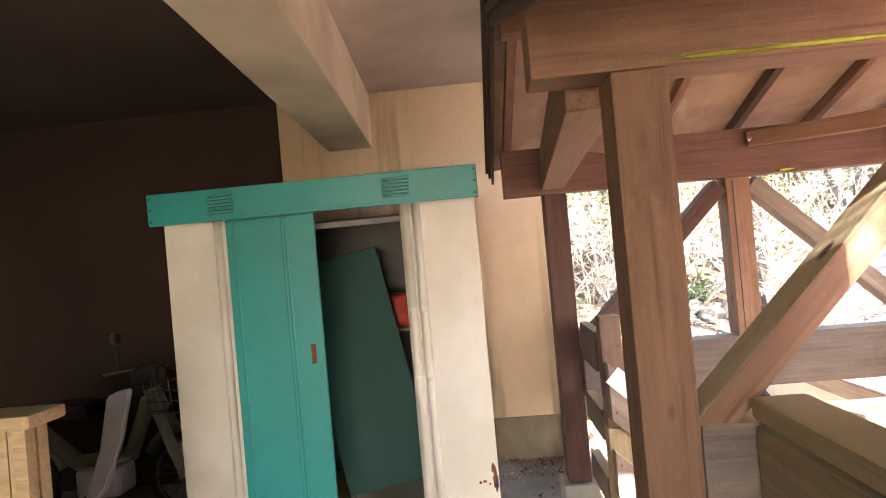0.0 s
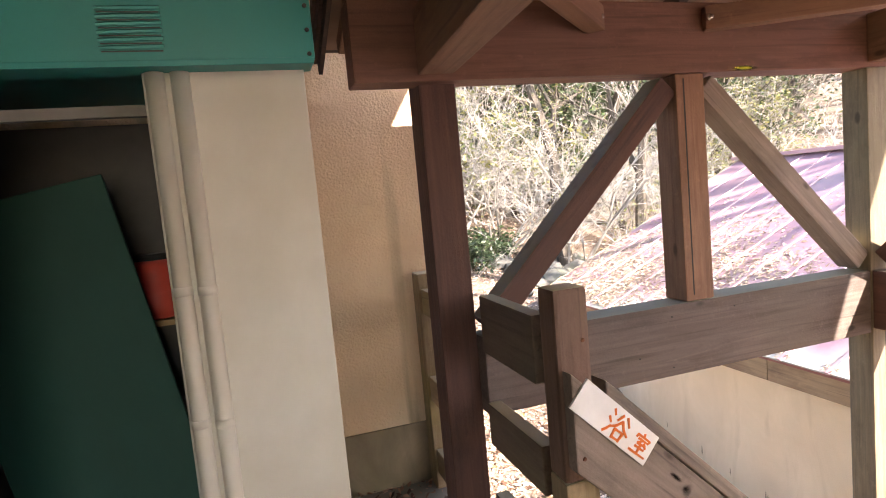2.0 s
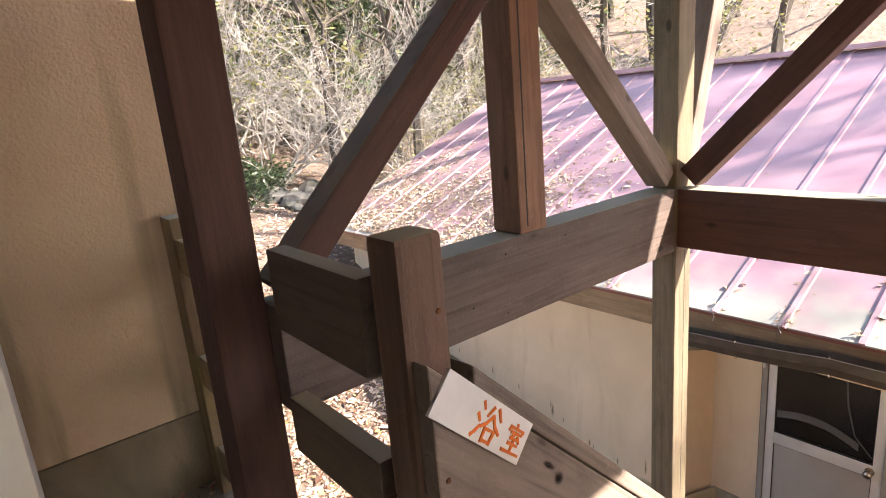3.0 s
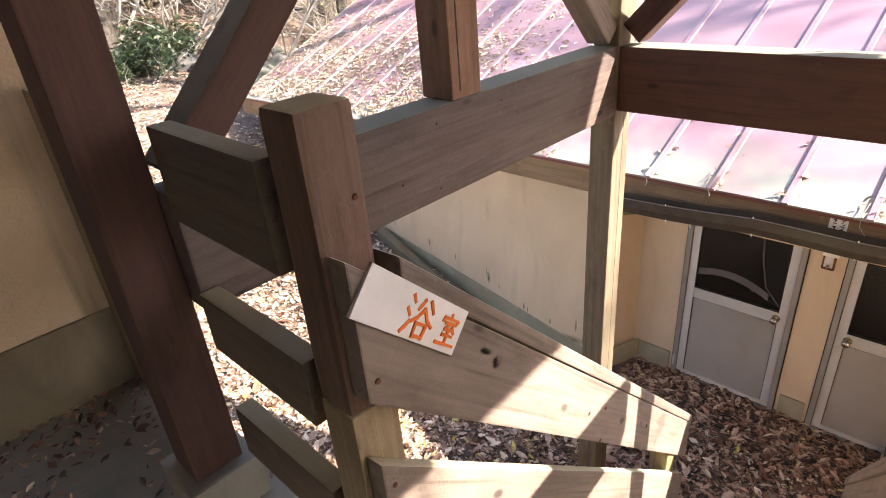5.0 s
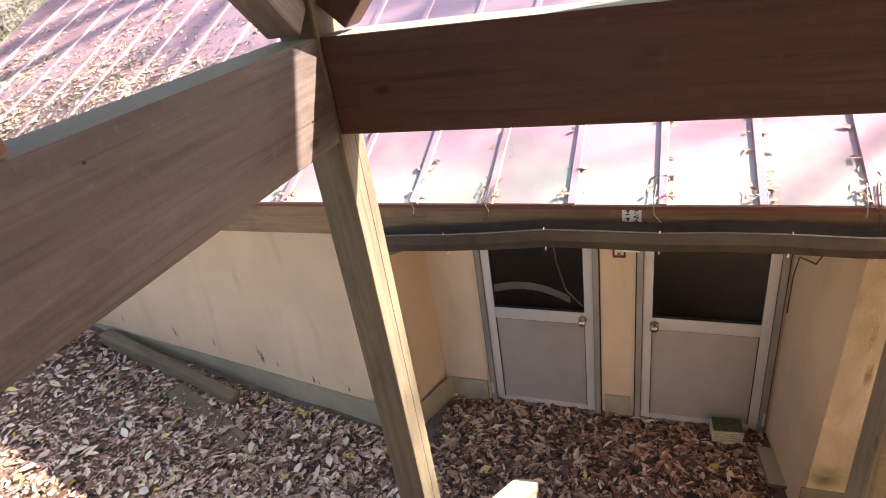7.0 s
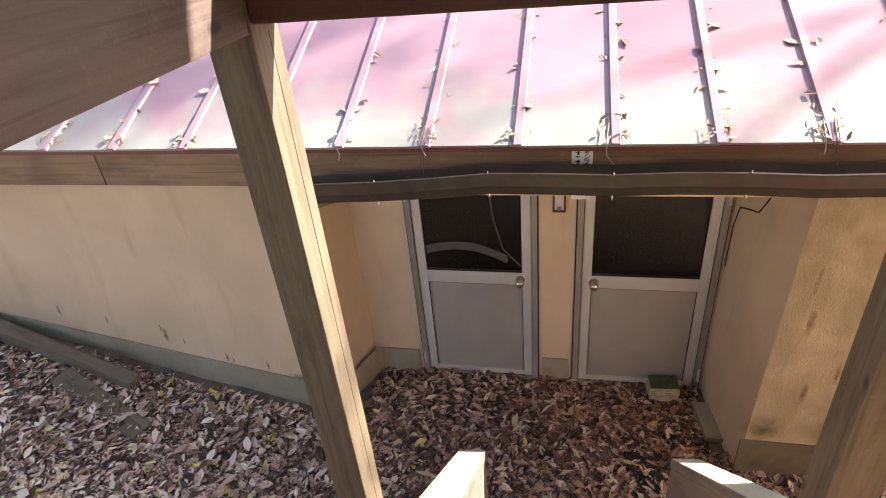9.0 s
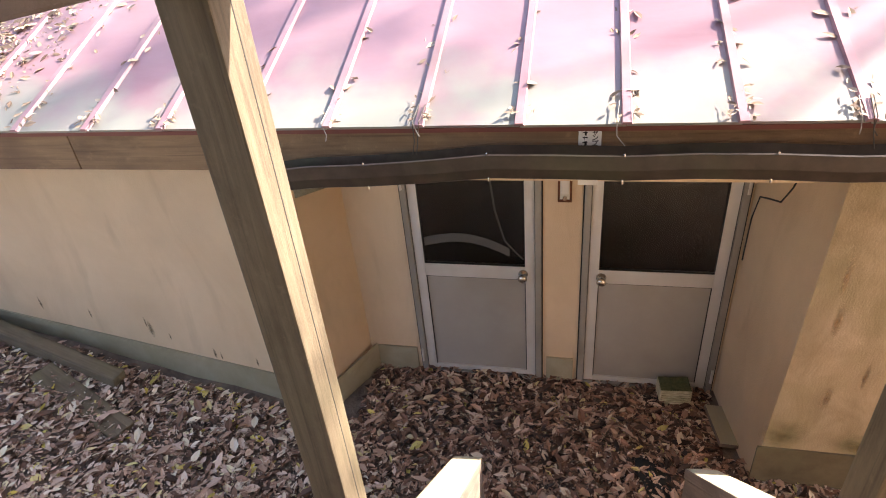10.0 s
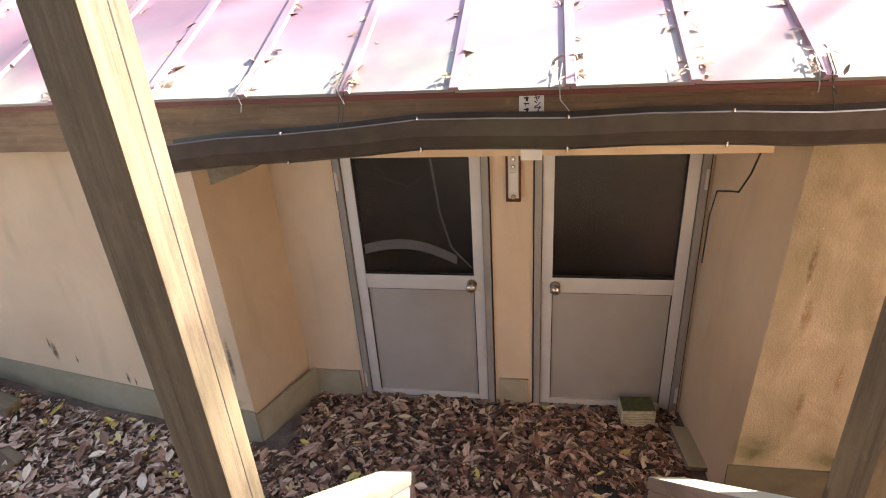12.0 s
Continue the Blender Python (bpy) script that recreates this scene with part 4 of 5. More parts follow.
def sign():
    across, inward = Vector((0.716, 0.0652, -0.6965)), Vector((-0.0906, 0.9959, 0))
    m = Matrix.Translation((0.822, 2.8845, 0.911)) @ Matrix((across, inward, across.cross(inward))).transposed().to_4x4()
    t = thing("bath_sign", "white board lettered in orange brush strokes, nailed to the handrail", "sign", at=m)
    part("board", box_bm(0, 0.306, -0.004, 0.003, -0.088, 0.0, 0.001), M_WHITE, t)
    glyphs = {
        "first": (0.122, -0.083, 0.078, [[(0.05, 0.95), (0.18, 0.8)], [(0.0, 0.62), (0.14, 0.48)], [(0.0, 0.05), (0.1, 0.18), (0.2, 0.36)],
                                            [(0.5, 0.95), (0.36, 0.68)], [(0.7, 0.97), (0.92, 0.72)], [(0.58, 0.74), (0.42, 0.5), (0.24, 0.36)],
                                            [(0.58, 0.74), (0.78, 0.5), (1.0, 0.38)], [(0.42, 0.36), (0.44, 0.02)], [(0.42, 0.36), (0.8, 0.38), (0.76, 0.04)], [(0.44, 0.06), (0.78, 0.07)]]),
        "second": (0.229, -0.077, 0.064, [[(0.42, 1.0), (0.46, 0.88)], [(0.08, 0.72), (0.1, 0.84), (0.82, 0.86), (0.76, 0.72)], [(0.22, 0.7), (0.7, 0.72)],
                                             [(0.46, 0.7), (0.26, 0.5), (0.7, 0.52)], [(0.6, 0.62), (0.76, 0.46)], [(0.22, 0.32), (0.72, 0.34)], [(0.46, 0.48), (0.46, 0.06)], [(0.02, 0.04), (0.92, 0.07)]]),
    }
    for ox, oz, u, strokes in glyphs.values():
        for i, s in enumerate(strokes):
            bm = bmesh.new()
            stroke([(ox + x * u * 1.04, oz + z * u * 0.92) for x, z in s], 0.0072, bm, i)
            for v in bm.verts:
                v.co.y -= 0.0043
            part("brush_stroke", bm, M_ORANGE, t, "orange painted brush stroke")


sign()

# ---- bathhouse ----

def bathhouse():
    t = thing("bathhouse", "low cream-rendered bathhouse with faded red metal roof", "building")
    xf, xb = 3.925, 4.37
    al, ar = 4.05, 1.92
    part("front_wall", box_bm(xf, xf + 0.15, 4.24, 8.55, -2.5, -0.10), M_BATHW, t)
    sd = box_bm(xf, xb + 0.12, 4.05, 4.239, -2.5, -0.10)
    for v in sd.verts:
        if v.co.x < 4 and v.co.y < 4.1:
            v.co.y = 4.23
    part("alcove_side", sd, M_BATHW, t)
    fw = box_bm(3.75, 3.95, -4.0, 1.83, -2.5, -0.10)
    sd = box_bm(3.7505, xb + 0.12, 1.7, 1.93, -2.5, -0.10)
    for bm in (fw, sd):
        for v in bm.verts:
            if v.co.y > 1.75:
                v.co.y = (1.847 if bm is fw else 1.848) if v.co.z < -1 else 1.782
                if bm is sd and v.co.x > 4:
                    v.co.y = 1.93
            elif bm is sd:
                v.co.y = 1.6
                v.co.x = max(v.co.x, 3.951)
    part("front_wall", fw, M_DIRTYW, t, "stained cream render")
    part("alcove_side", sd, M_BATHW, t)
    part("end_wall", box_bm(xf + 0.151, 9.0, 8.40, 8.55, -2.5, -0.13), M_BATHW, t)
    part("far_wall", box_bm(9.001, 9.15, -4.0, 8.55, -2.5, -0.1), M_BATHW, t)
    part("south_wall", box_bm(3.951, 9.0, -4.0, -3.85, -2.5, -0.1), M_BATHW, t)
    # doors wall: piers round two doors
    d1, d2 = (2.95, 3.735), (1.935, 2.725)
    for a, b in ((d1[1] + 0.001, 4.09), (d2[1] + 0.001, d1[0] - 0.001), (ar - 0.049, d2[0] - 0.001)):
        part("back_wall", box_bm(xb, xb + 0.12, a, b, -2.5, -0.10), M_BATHW, t)
    for a, b in (d1, d2):
        part("lintel", box_bm(xb, xb + 0.12, a - 0.0005, b + 0.0005, -0.42, -0.10), M_BATHW, t)
        part("threshold", box_bm(xb, xb + 0.12, a - 0.0005, b + 0.0005, -2.5, -2.04), M_BASE, t)
    part("soffit", box_bm(3.67, xb - 0.001, 1.94, 4.03, -0.245, -0.23), M_BATHW, t, "cream soffit panel")
    part("soffit_trim", box_bm(3.664, 3.676, 1.94, 4.03, -0.285, -0.2455), M_BATHW, t, "cream trim board under the eave")
    # plinths
    for x0, x1, y0, y1, z1 in ((xf - 0.012, xf - 0.001, 4.223, 8.55, -1.80), (xb - 0.014, xb - 0.001, d1[1] + 0.03, al - 0.001, -1.835), (xb - 0.014, xb - 0.001, d2[1] + 0.03, d1[0] - 0.03, -1.835),
                               (xf, xb - 0.015, 4.036, 4.049, -1.82), (3.738, 3.749, -4.0, 1.85, -1.76)):
        bm = box_bm(x0, x1, y0, y1, -2.5, z1)
        if y0 == 4.036:
            for v in bm.verts:
                if v.co.x < 4:
                    v.co.y += 0.178
        if y1 > 8:
            for v in bm.verts:
                if v.co.y > 8 and v.co.z > -2:
                    v.co.z += 0.83
        part("plinth", bm, M_MOSSB if x0 == 3.738 else M_BASE, t, "mossy cement plinth")
    # roof
    ex, ez, rx, rz = 3.625, -0.035, 7.1, 1.50
    y0, y1 = -4.3, 8.75
    d = Vector((rx - ex, 0, rz - ez))
    ln = d.length
    d.normalize()
    n = Vector((-d.z, 0, d.x))
    m = Matrix.Translation((ex, 0, ez)) @ Matrix((d, Vector((0, 1, 0)), n)).transposed().to_4x4()
    roof = part("roof", box_bm(0.004, ln, y0, y1, -0.026, -0.0125), M_DARKW, t, "timber roof deck", m)
    sp, k = 0.3805, 0
    ya = 3.363 + sp * 14
    while ya > y0 + sp:
        yb2 = ya - sp
        hi = min(ya + 0, y1)
        pn = part("roof_sheet", box_bm(-0.01 + 0.002 * (k % 3), ln, yb2 + 0.002, hi - 0.002, -0.012, 0.0), M_METAL, roof, "faded red metal sheet" if k == 0 else "")
        rb = prism_bm([(-0.02, 0.0), (-0.015, 0.013), (0.015, 0.013), (0.02, 0.0)], ln + 0.02)
        part("roof_rib", rb, M_RIB, roof, "", Matrix.Translation((-0.015, yb2, 0.0005)) @ Matrix(((0, 1, 0, 0), (-1, 0, 0, 0), (0, 0, 1, 0), (0, 0, 0, 1))))
        ya -= sp
        k += 1
    m2 = Matrix.Translation((rx, 0, rz)) @ Matrix((Vector((d.x, 0, -d.z)), Vector((0, 1, 0)), Vector((d.z, 0, d.x)))).transposed().to_4x4()
    part("rear_roof", box_bm(0, ln, y0, y1, -0.05, 0.0), M_METAL, t, "faded red metal roof", m2)
    beam("ridge_cap", (rx, y0, rz + 0.03), (rx, y1, rz + 0.03), 0.2, 0.05, M_RIB, t)
    gb = prism_bm([(xf + 0.15, -0.12), (rx, rz - 0.10), (10.4, -0.12)], 0.1)
    part("gable", gb, M_BATHW, t, "cream gable wall", pose(0, 8.42, 0))
    for fy0, fy1 in ((y1, 5.02), (5.015, 1.4), (1.395, y0)):
        beam("fascia", (ex + 0.026, fy0, -0.149), (ex + 0.026, fy1, -0.149), 0.028, 0.172, M_FASCIA, t, "weathered wooden fascia board", bevel=0.003)
    part("drip_edge", box_bm(ex - 0.002, ex + 0.011, y0, y1, -0.067, -0.050), plain("dark_red_trim", (0.16, 0.04, 0.03), 0.5), t, "dark red metal drip edge")
    # sagging gutter
    pts = []
    for i in range(25):
        y = 4.05 - i * 0.24
        pts.append((3.553, y, -0.165 - 0.075 * max(0, (y - 2.95) / 1.1) ** 1.3 + 0.006 * math.sin(i * 1.9)))
    g = bmesh.new()
    half = [(-0.055, 0.055), (-0.05, 0.0), (-0.03, -0.045), (0.0, -0.06), (0.03, -0.045), (0.05, 0.0), (0.055, 0.05)]
    prof = half + [(x * 0.92, z + 0.004) for x, z in half[::-1]]
    rows = [[g.verts.new((px + a, py, pz + b)) for a, b in prof] for px, py, pz in pts]
    for r0, r1 in zip(rows, rows[1:]):
        for k in range(len(prof)):
            g.faces.new((r0[k], r0[(k + 1) % len(prof)], r1[(k + 1) % len(prof)], r1[k]))
    g.faces.new(rows[0])
    g.faces.new(rows[-1][::-1])
    gut = part("gutter", g, M_GUT, t, "sagging dark plastic gutter", smooth=False)
    for i in range(2, 22, 2):
        px, py, pz = pts[i]
        for dz, r in ((0.057, 0.0042), (-0.05, 0.0038)):
            part("clip", lathe_bm([(r, -0.008), (r, 0.005), (r * 0.6, 0.009)], Matrix.Translation((px - 0.05 if dz > 0 else px - 0.03, py, pz + dz)), 8), M_STEEL, gut, "steel gutter clip")
    # doors
    for k, (a, b) in enumerate((d1, d2)):
        bath_door(t, xb, a, b, k)
    # bell switch between the doors
    sw = part("switch_plate", box_bm(xb - 0.018, xb - 0.001, 2.791, 2.865, -0.735, -0.44, 0.004), M_RUST, t, "rusted switch box with chrome parts")
    for zz, r in ((-0.51, 0.012), (-0.55, 0.009), (-0.705, 0.012)):
        part("switch_knob", lathe_bm([(r, 0), (r, 0.012), (r * 0.6, 0.016)], pose(xb - 0.018, 2.828, zz, 0, -90), 12), M_STEEL, sw)
    part("switch_face", box_bm(xb - 0.0215, xb - 0.0182, 2.803, 2.853, -0.715, -0.45, 0.001), M_CREAM, sw, "cream enamel face with rust at the rim")
    part("switch_body", box_bm(xb - 0.034, xb - 0.0185, 2.808, 2.848, -0.68, -0.58, 0.004), M_ALU, sw)
    # run-off stains and algae on the render
    west = pose(0, 0, 0, 0, 0, -90)
    for k, (x, y, z, w, h) in enumerate(((xf, 5.34, -1.45, 0.028, 0.11), (xf, 5.36, -1.40, 0.012, 0.07), (xf, 5.22, -1.50, 0.010, 0.05), (xf, 4.94, -1.61, 0.016, 0.08), (xf, 4.90, -1.63, 0.010, 0.05),
                                         (xf, 4.66, -1.66, 0.012, 0.06), (xf, 4.40, -1.60, 0.014, 0.12), (xf, 4.29, -1.45, 0.022, 0.26), (xf, 4.33, -1.70, 0.012, 0.07), (xf, 5.75, -1.36, 0.012, 0.07),
                                         (xf, 6.10, -1.30, 0.014, 0.09), (xf, 6.6, -1.22, 0.010, 0.06), (3.75, 1.70, -0.72, 0.022, 0.20), (3.75, 1.68, -0.95, 0.03, 0.16), (3.75, 1.50, -1.25, 0.02, 0.14),
                                         (3.75, 1.62, -1.40, 0.03, 0.12))):
        part("rust_stain", blot_bm(w, h, k), M_STAIN, t, "brown run-off stain", Matrix.Translation((x - 0.0013, y, z)) @ west)
    for k, (x, y, z, w, h) in enumerate(((3.75, 1.74, -1.66, 0.20, 0.16), (3.75, 1.40, -1.68, 0.30, 0.14), (xf, 4.42, -1.74, 0.22, 0.07))):
        part("algae_patch", blot_bm(w, h, 40 + k), M_ALGAE, t, "patch of green algae", Matrix.Translation((x - 0.0015, y, z)) @ west)
    wedge = box_bm(3.70, 3.89, 3.79, 4.005, -0.40, -0.246, 0.004)
    for v in wedge.verts:
        if v.co.y < 3.9 and v.co.z < -0.3:
            v.co.z += 0.07
    part("eave_block", wedge, M_OLDW, t, "dark mossy wedge of wood under the eave")
    # crack in the render
    def side_y(x, z):
        u, v = (x - 3.7505) / 0.7395, (-0.1 - z) / 2.4
        return 1.782 + 0.066 * v + 0.148 * u if u + v < 1 else 1.848 + 0.082 * u
    cr = [(4.02, -0.36), (4.07, -0.50), (4.13, -0.60), (4.22, -0.63), (4.30, -0.66), (4.34, -0.80), (4.345, -1.05)]
    part("crack", tube_bm([(x, side_y(x, z) + 0.001, z) for x, z in cr], 0.0045, 5), M_BLACK, t, "dark crack in the render")
    return t


def bath_door(house, xb, a, b, k):
    f = 0.035
    d = part("door", box_bm(xb - 0.02, xb + 0.05, a, a + f, -2.04, -0.425, 0.003), M_FRAME, house, "aluminium door with rippled glass top")
    part("frame", box_bm(xb - 0.02, xb + 0.05, b - f, b, -2.04, -0.425, 0.003), M_FRAME, d)
    part("frame", box_bm(xb - 0.02, xb + 0.05, a + f, b - f, -2.04, -2.005), M_FRAME, d)
    part("frame", box_bm(xb - 0.02, xb + 0.05, a + f, b - f, -0.46, -0.425), M_FRAME, d)
    s = 0.055
    a2, b2 = a + f + 0.003, b - f - 0.003
    for y0, y1, z0, z1 in ((a2, a2 + s, -2.0, -0.465), (b2 - s, b2, -2.0, -0.465), (a2 + s, b2 - s, -1.253, -1.165), (a2 + s, b2 - s, -2.0, -1.965), (a2 + s, b2 - s, -0.50, -0.465)):
        part("stile" if z1 - z0 > 1 else "door_rail", box_bm(xb - 0.005, xb + 0.03, y0, y1, z0, z1, 0.003), M_ALU, d)
    part("lower_panel", box_bm(xb + 0.008, xb + 0.02, a2 + s, b2 - s, -1.965, -1.253), M_PANEL, d, "plain grey lower panel")
    gl = part("glass", box_bm(xb + 0.010, xb + 0.015, a2 + s, b2 - s, -1.165, -0.50), M_GLASS, d, "dark rippled glass")
    gl.visible_shadow = False
    g0, g1 = a2 + s, b2 - s
    for y0, y1, z0, z1 in ((g0, g0 + 0.005, -1.165, -0.5), (g1 - 0.005, g1, -1.165, -0.5), (g0 + 0.005, g1 - 0.005, -1.165, -1.160), (g0, g0 + 0.004, -1.965, -1.253), (g1 - 0.004, g1, -1.965, -1.253), (g0 + 0.004, g1 - 0.004, -1.257, -1.253)):
        part("gasket", box_bm(xb - 0.001, xb + 0.0075, y0, y1, z0, z1), M_INK, d, "black rubber gasket")
    # Dark strips drawn for the shadow gaps at the frame's outer and inner edges.
    for y0, y1 in ((a - 0.0075, a - 0.0005), (b + 0.0005, b + 0.0075)):
        part("sealant", box_bm(xb - 0.006, xb - 0.0005, y0, y1, -2.04, -0.425), M_INK, d, "dark strip standing for the shadow gap beside the frame")
    for y0, y1 in ((a + f - 0.001, a2 + 0.001), (b2 - 0.001, b - f + 0.001)):
        part("sealant", box_bm(xb - 0.002, xb + 0.001, y0, y1, -2.0, -0.465), M_INK, d)
    ky = a + 0.105 if k == 0 else b - 0.108
    part("knob", lathe_bm([(0.028, 0), (0.028, 0.006), (0.012, 0.01), (0.012, 0.03), (0.026, 0.04), (0.027, 0.055), (0.015, 0.066)], pose(xb - 0.006, ky, -1.211, 0, -90), 16), M_STEEL, d, "round chrome knob", smooth=True)
    # hinges
    hy = b - 0.012 if k == 0 else a + 0.012
    for zz in (-1.88, -0.62):
        part("hinge", tube_bm([(xb - 0.026, hy, zz - 0.05), (xb - 0.026, hy, zz + 0.05)], 0.008, 8), M_ALU, d)
    if k == 0:
        tape = [(xb + 0.009, b2 - s - 0.01 - 0.5 * i / 8, -1.02 + 0.05 * math.sin(i * 0.36) - 0.07 * (i / 8) ** 2) for i in range(9)]
        bm = bmesh.new()
        for (x, y, z), (x2, y2, z2) in zip(tape, tape[1:]):
            vs = [bm.verts.new(v) for v in ((x, y, z - 0.028), (x2, y2, z2 - 0.028), (x2, y2, z2 + 0.028), (x, y, z + 0.028))]
            bm.faces.new(vs)
        bmesh.ops.remove_doubles(bm, verts=bm.verts, dist=0.0005)
        bmesh.ops.solidify(bm, geom=bm.faces[:], thickness=0.001)
        part("tape_strip", bm, M_TAPE, d, "strip of yellowed tape on cracked glass")
        part("cable", tube_bm([(xb + 0.1, b2 - 0.12, -0.52), (xb + 0.1, b2 - 0.2, -0.66), (xb + 0.1, b2 - 0.32, -0.70), (xb + 0.1, b2 - 0.42, -0.62), (xb + 0.1, b2 - 0.45, -0.5)], 0.008, 6), M_BLACK, d, "dark cable behind the glass")
        part("cable", tube_bm([(xb + 0.006, b2 - 0.46, -0.5), (xb + 0.006, b2 - 0.49, -0.8), (xb + 0.006, b2 - 0.54, -1.0), (xb + 0.006, a2 + s + 0.01, -1.12)], 0.005, 6), M_TAPE, d, "pale cord on the glass")


bathhouse()
# Dark sheet added behind the glass in place of the unlit room.
tagged(part("dark_room", box_bm(4.8, 4.85, 1.0, 5.0, -2.4, -0.1), M_DARKIN), "added dark sheet standing for the unlit room behind the doors", "wall", kind="structure")


def glyph_bm(ch, size):
    """One character of the built-in font as a thin solid."""
    c = bpy.data.curves.new("character", "FONT")
    c.body, c.size, c.extrude, c.offset = ch, size, 0.0006, 0.0005
    o = new("character", c)
    bpy.context.view_layer.update()
    me = bpy.data.meshes.new_from_object(o.evaluated_get(bpy.context.evaluated_depsgraph_get()))
    bm = bmesh.new()
    bm.from_mesh(me)
    bpy.data.objects.remove(o)
    bpy.data.curves.remove(c)
    bpy.data.meshes.remove(me)
    return bm


def paper_tag():
    t = thing("paper_notice", "white paper notice with black brush marks on the fascia", "notice")
    part("sheet", box_bm(3.6335, 3.6365, 2.686, 2.768, -0.150, -0.066), M_WHITE, t)
    bm = bmesh.new()
    rng = random.Random(8)
    for k in range(4):
        z = -0.076 - k * 0.019
        box_bm(3.6322, 3.6334, 2.735, 2.753, z - 0.002, z + 0.002, 0, bm)
        box_bm(3.6322, 3.6334, 2.742 + rng.uniform(-0.006, 0.006), 2.746, z - 0.011, z + 0.004, 0, bm)
    part("brush_marks", bm, M_INK, t)
    for k, ch in enumerate("\u30e3\u30f3\u30d7\u5834"):
        o = part("character", glyph_bm(ch, 0.026), M_INK, t, "black brush-written character")
        o.matrix_basis = Matrix.Translation((3.6332, 2.722, -0.085 - k * 0.0205)) @ Matrix((Vector((0, -1, 0)), Vector((0, 0, 1)), Vector((-1, 0, 0)))).transposed().to_4x4()
    part("lower_strip", box_bm(3.6615, 3.6635, 2.69, 2.765, -0.30, -0.2365), M_WHITE, t)


paper_tag()


def small_things():
    t = thing("block", "mossy stone block beside the doorstep", "block", at=pose(4.28, 2.16, ground_z(4.28, 2.16) + 0.0, 0, 0, 4))
    part("body", box_bm(-0.06, 0.06, -0.09, 0.09, -0.03, 0.12, 0.005), M_BLOCK, t)
    for k in range(7):
        part("ridge", tube_bm([(-0.061, -0.082, -0.01 + k * 0.018), (-0.063, -0.03, -0.007 + k * 0.018), (-0.061, 0.03, -0.012 + k * 0.018), (-0.062, 0.082, -0.008 + k * 0.018)], 0.0055, 6), M_BLOCK, t)
    part("moss_top", box_bm(-0.058, 0.056, -0.086, 0.086, 0.1205, 0.127, 0.003), M_MOSSTOP, t, "green moss on the block's top")
    t = thing("plank_offcut", "short weathered plank lying on the leaves", "plank", at=pose(4.065, 1.92, ground_z(4.065, 1.92) + 0.04, 8, 3, 6))
    part("board", box_bm(-0.15, 0.15, -0.06, 0.06, -0.012, 0.015, 0.004), M_RAIL, t)
    t = thing("plastic_scrap", "torn black plastic sheet half under the leaves", "scrap", at=pose(3.66, 2.31, ground_z(3.66, 2.31) + 0.026, 90, 0, 20))
    part("sheet", blot_bm(0.17, 0.10, 7), M_BLACK, t)
    rng = random.Random(2)
    for a, b, w, h in (((3.83, 6.75), (3.70, 5.5), 0.10, 0.12), ((3.61, 5.95), (3.40, 5.28), 0.15, 0.045)):
        t = thing("old_timber", "half-rotten mossy timber lying in the leaves", "timber", "timbers in the yard")
        beam("timber", (a[0], a[1], ground_z(*a) + h * 0.45), (b[0], b[1], ground_z(*b) + h * 0.25), w, h, M_OLDW, t, bevel=0.015)
    for i in range(26):
        x, y = rng.uniform(1.2, 6.5), rng.uniform(5.0, 14)
        if x > 3.3 and y < 9:
            x -= 2.5
        if y < 7.5:
            continue
        s = rng.uniform(0.05, 0.16)
        bm = bmesh.new()
        bmesh.ops.create_icosphere(bm, subdivisions=2, radius=s)
        for v in bm.verts:
            v.co *= 1 + 0.35 * noise.noise(v.co * 9 + Vector((i, 0, 0)))
            v.co.z *= 0.6
        o = part("stone", bm, M_STONE, None, "", pose(x, y, ground_z(x, y) + s * 0.2, 0, 0, rng.uniform(0, 360)))
        tagged(o, "rough grey stone half buried in leaves", "stone", "stones on the bank")
    for i in range(46):
        x, y = rng.uniform(4.3, 6.6), rng.uniform(10.0, 12.6)
        s = rng.uniform(0.08, 0.30)
        bm = bmesh.new()
        bmesh.ops.create_icosphere(bm, subdivisions=2, radius=s)
        for v in bm.verts:
            v.co *= 1 + 0.4 * noise.noise(v.co * (2.2 / s) * 0.6 + Vector((i, 3, 0)))
            v.co.z *= 0.7
        o = part("stone", bm, M_STONE, None, "", pose(x, y, ground_z(x, y) + s * 0.25, rng.uniform(-20, 20), 0, rng.uniform(0, 360)))
        tagged(o, "dark grey stone in a loose rock pile on the slope", "stone", "rock pile on the slope")
    t = thing("hose", "pale blue plastic pipe half hidden by leaves", "pipe")
    part("pipe", tube_bm([(x, y, ground_z(x, y) + 0.02) for x, y in ((1.55, 4.9), (1.75, 4.55), (2.0, 4.2), (2.2, 3.8))], 0.012, 8), M_PIPE, t)


small_things()


def vines():
    rng = random.Random(33)
    for k in range(8):
        y = 3.363 + 0.3805 * rng.choice((0, -1, -2, -3, -4, 1)) + rng.uniform(-0.03, 0.03)
        t = thing("dry_tendril", "thin dry plant tendril hanging from the roof edge", "twig", "tendrils at the eave")
        ln = rng.uniform(0.06, 0.16)
        part("tendril", tube_bm([(3.70, y, 0.02), (3.61, y + 0.01, -0.02), (3.602, y + rng.uniform(-0.02, 0.02), -0.02 - ln * 0.5), (3.60, y + rng.uniform(-0.03, 0.03), -ln)], 0.0022, 5), M_TWIG if k % 2 else M_BARK, t)


vines()

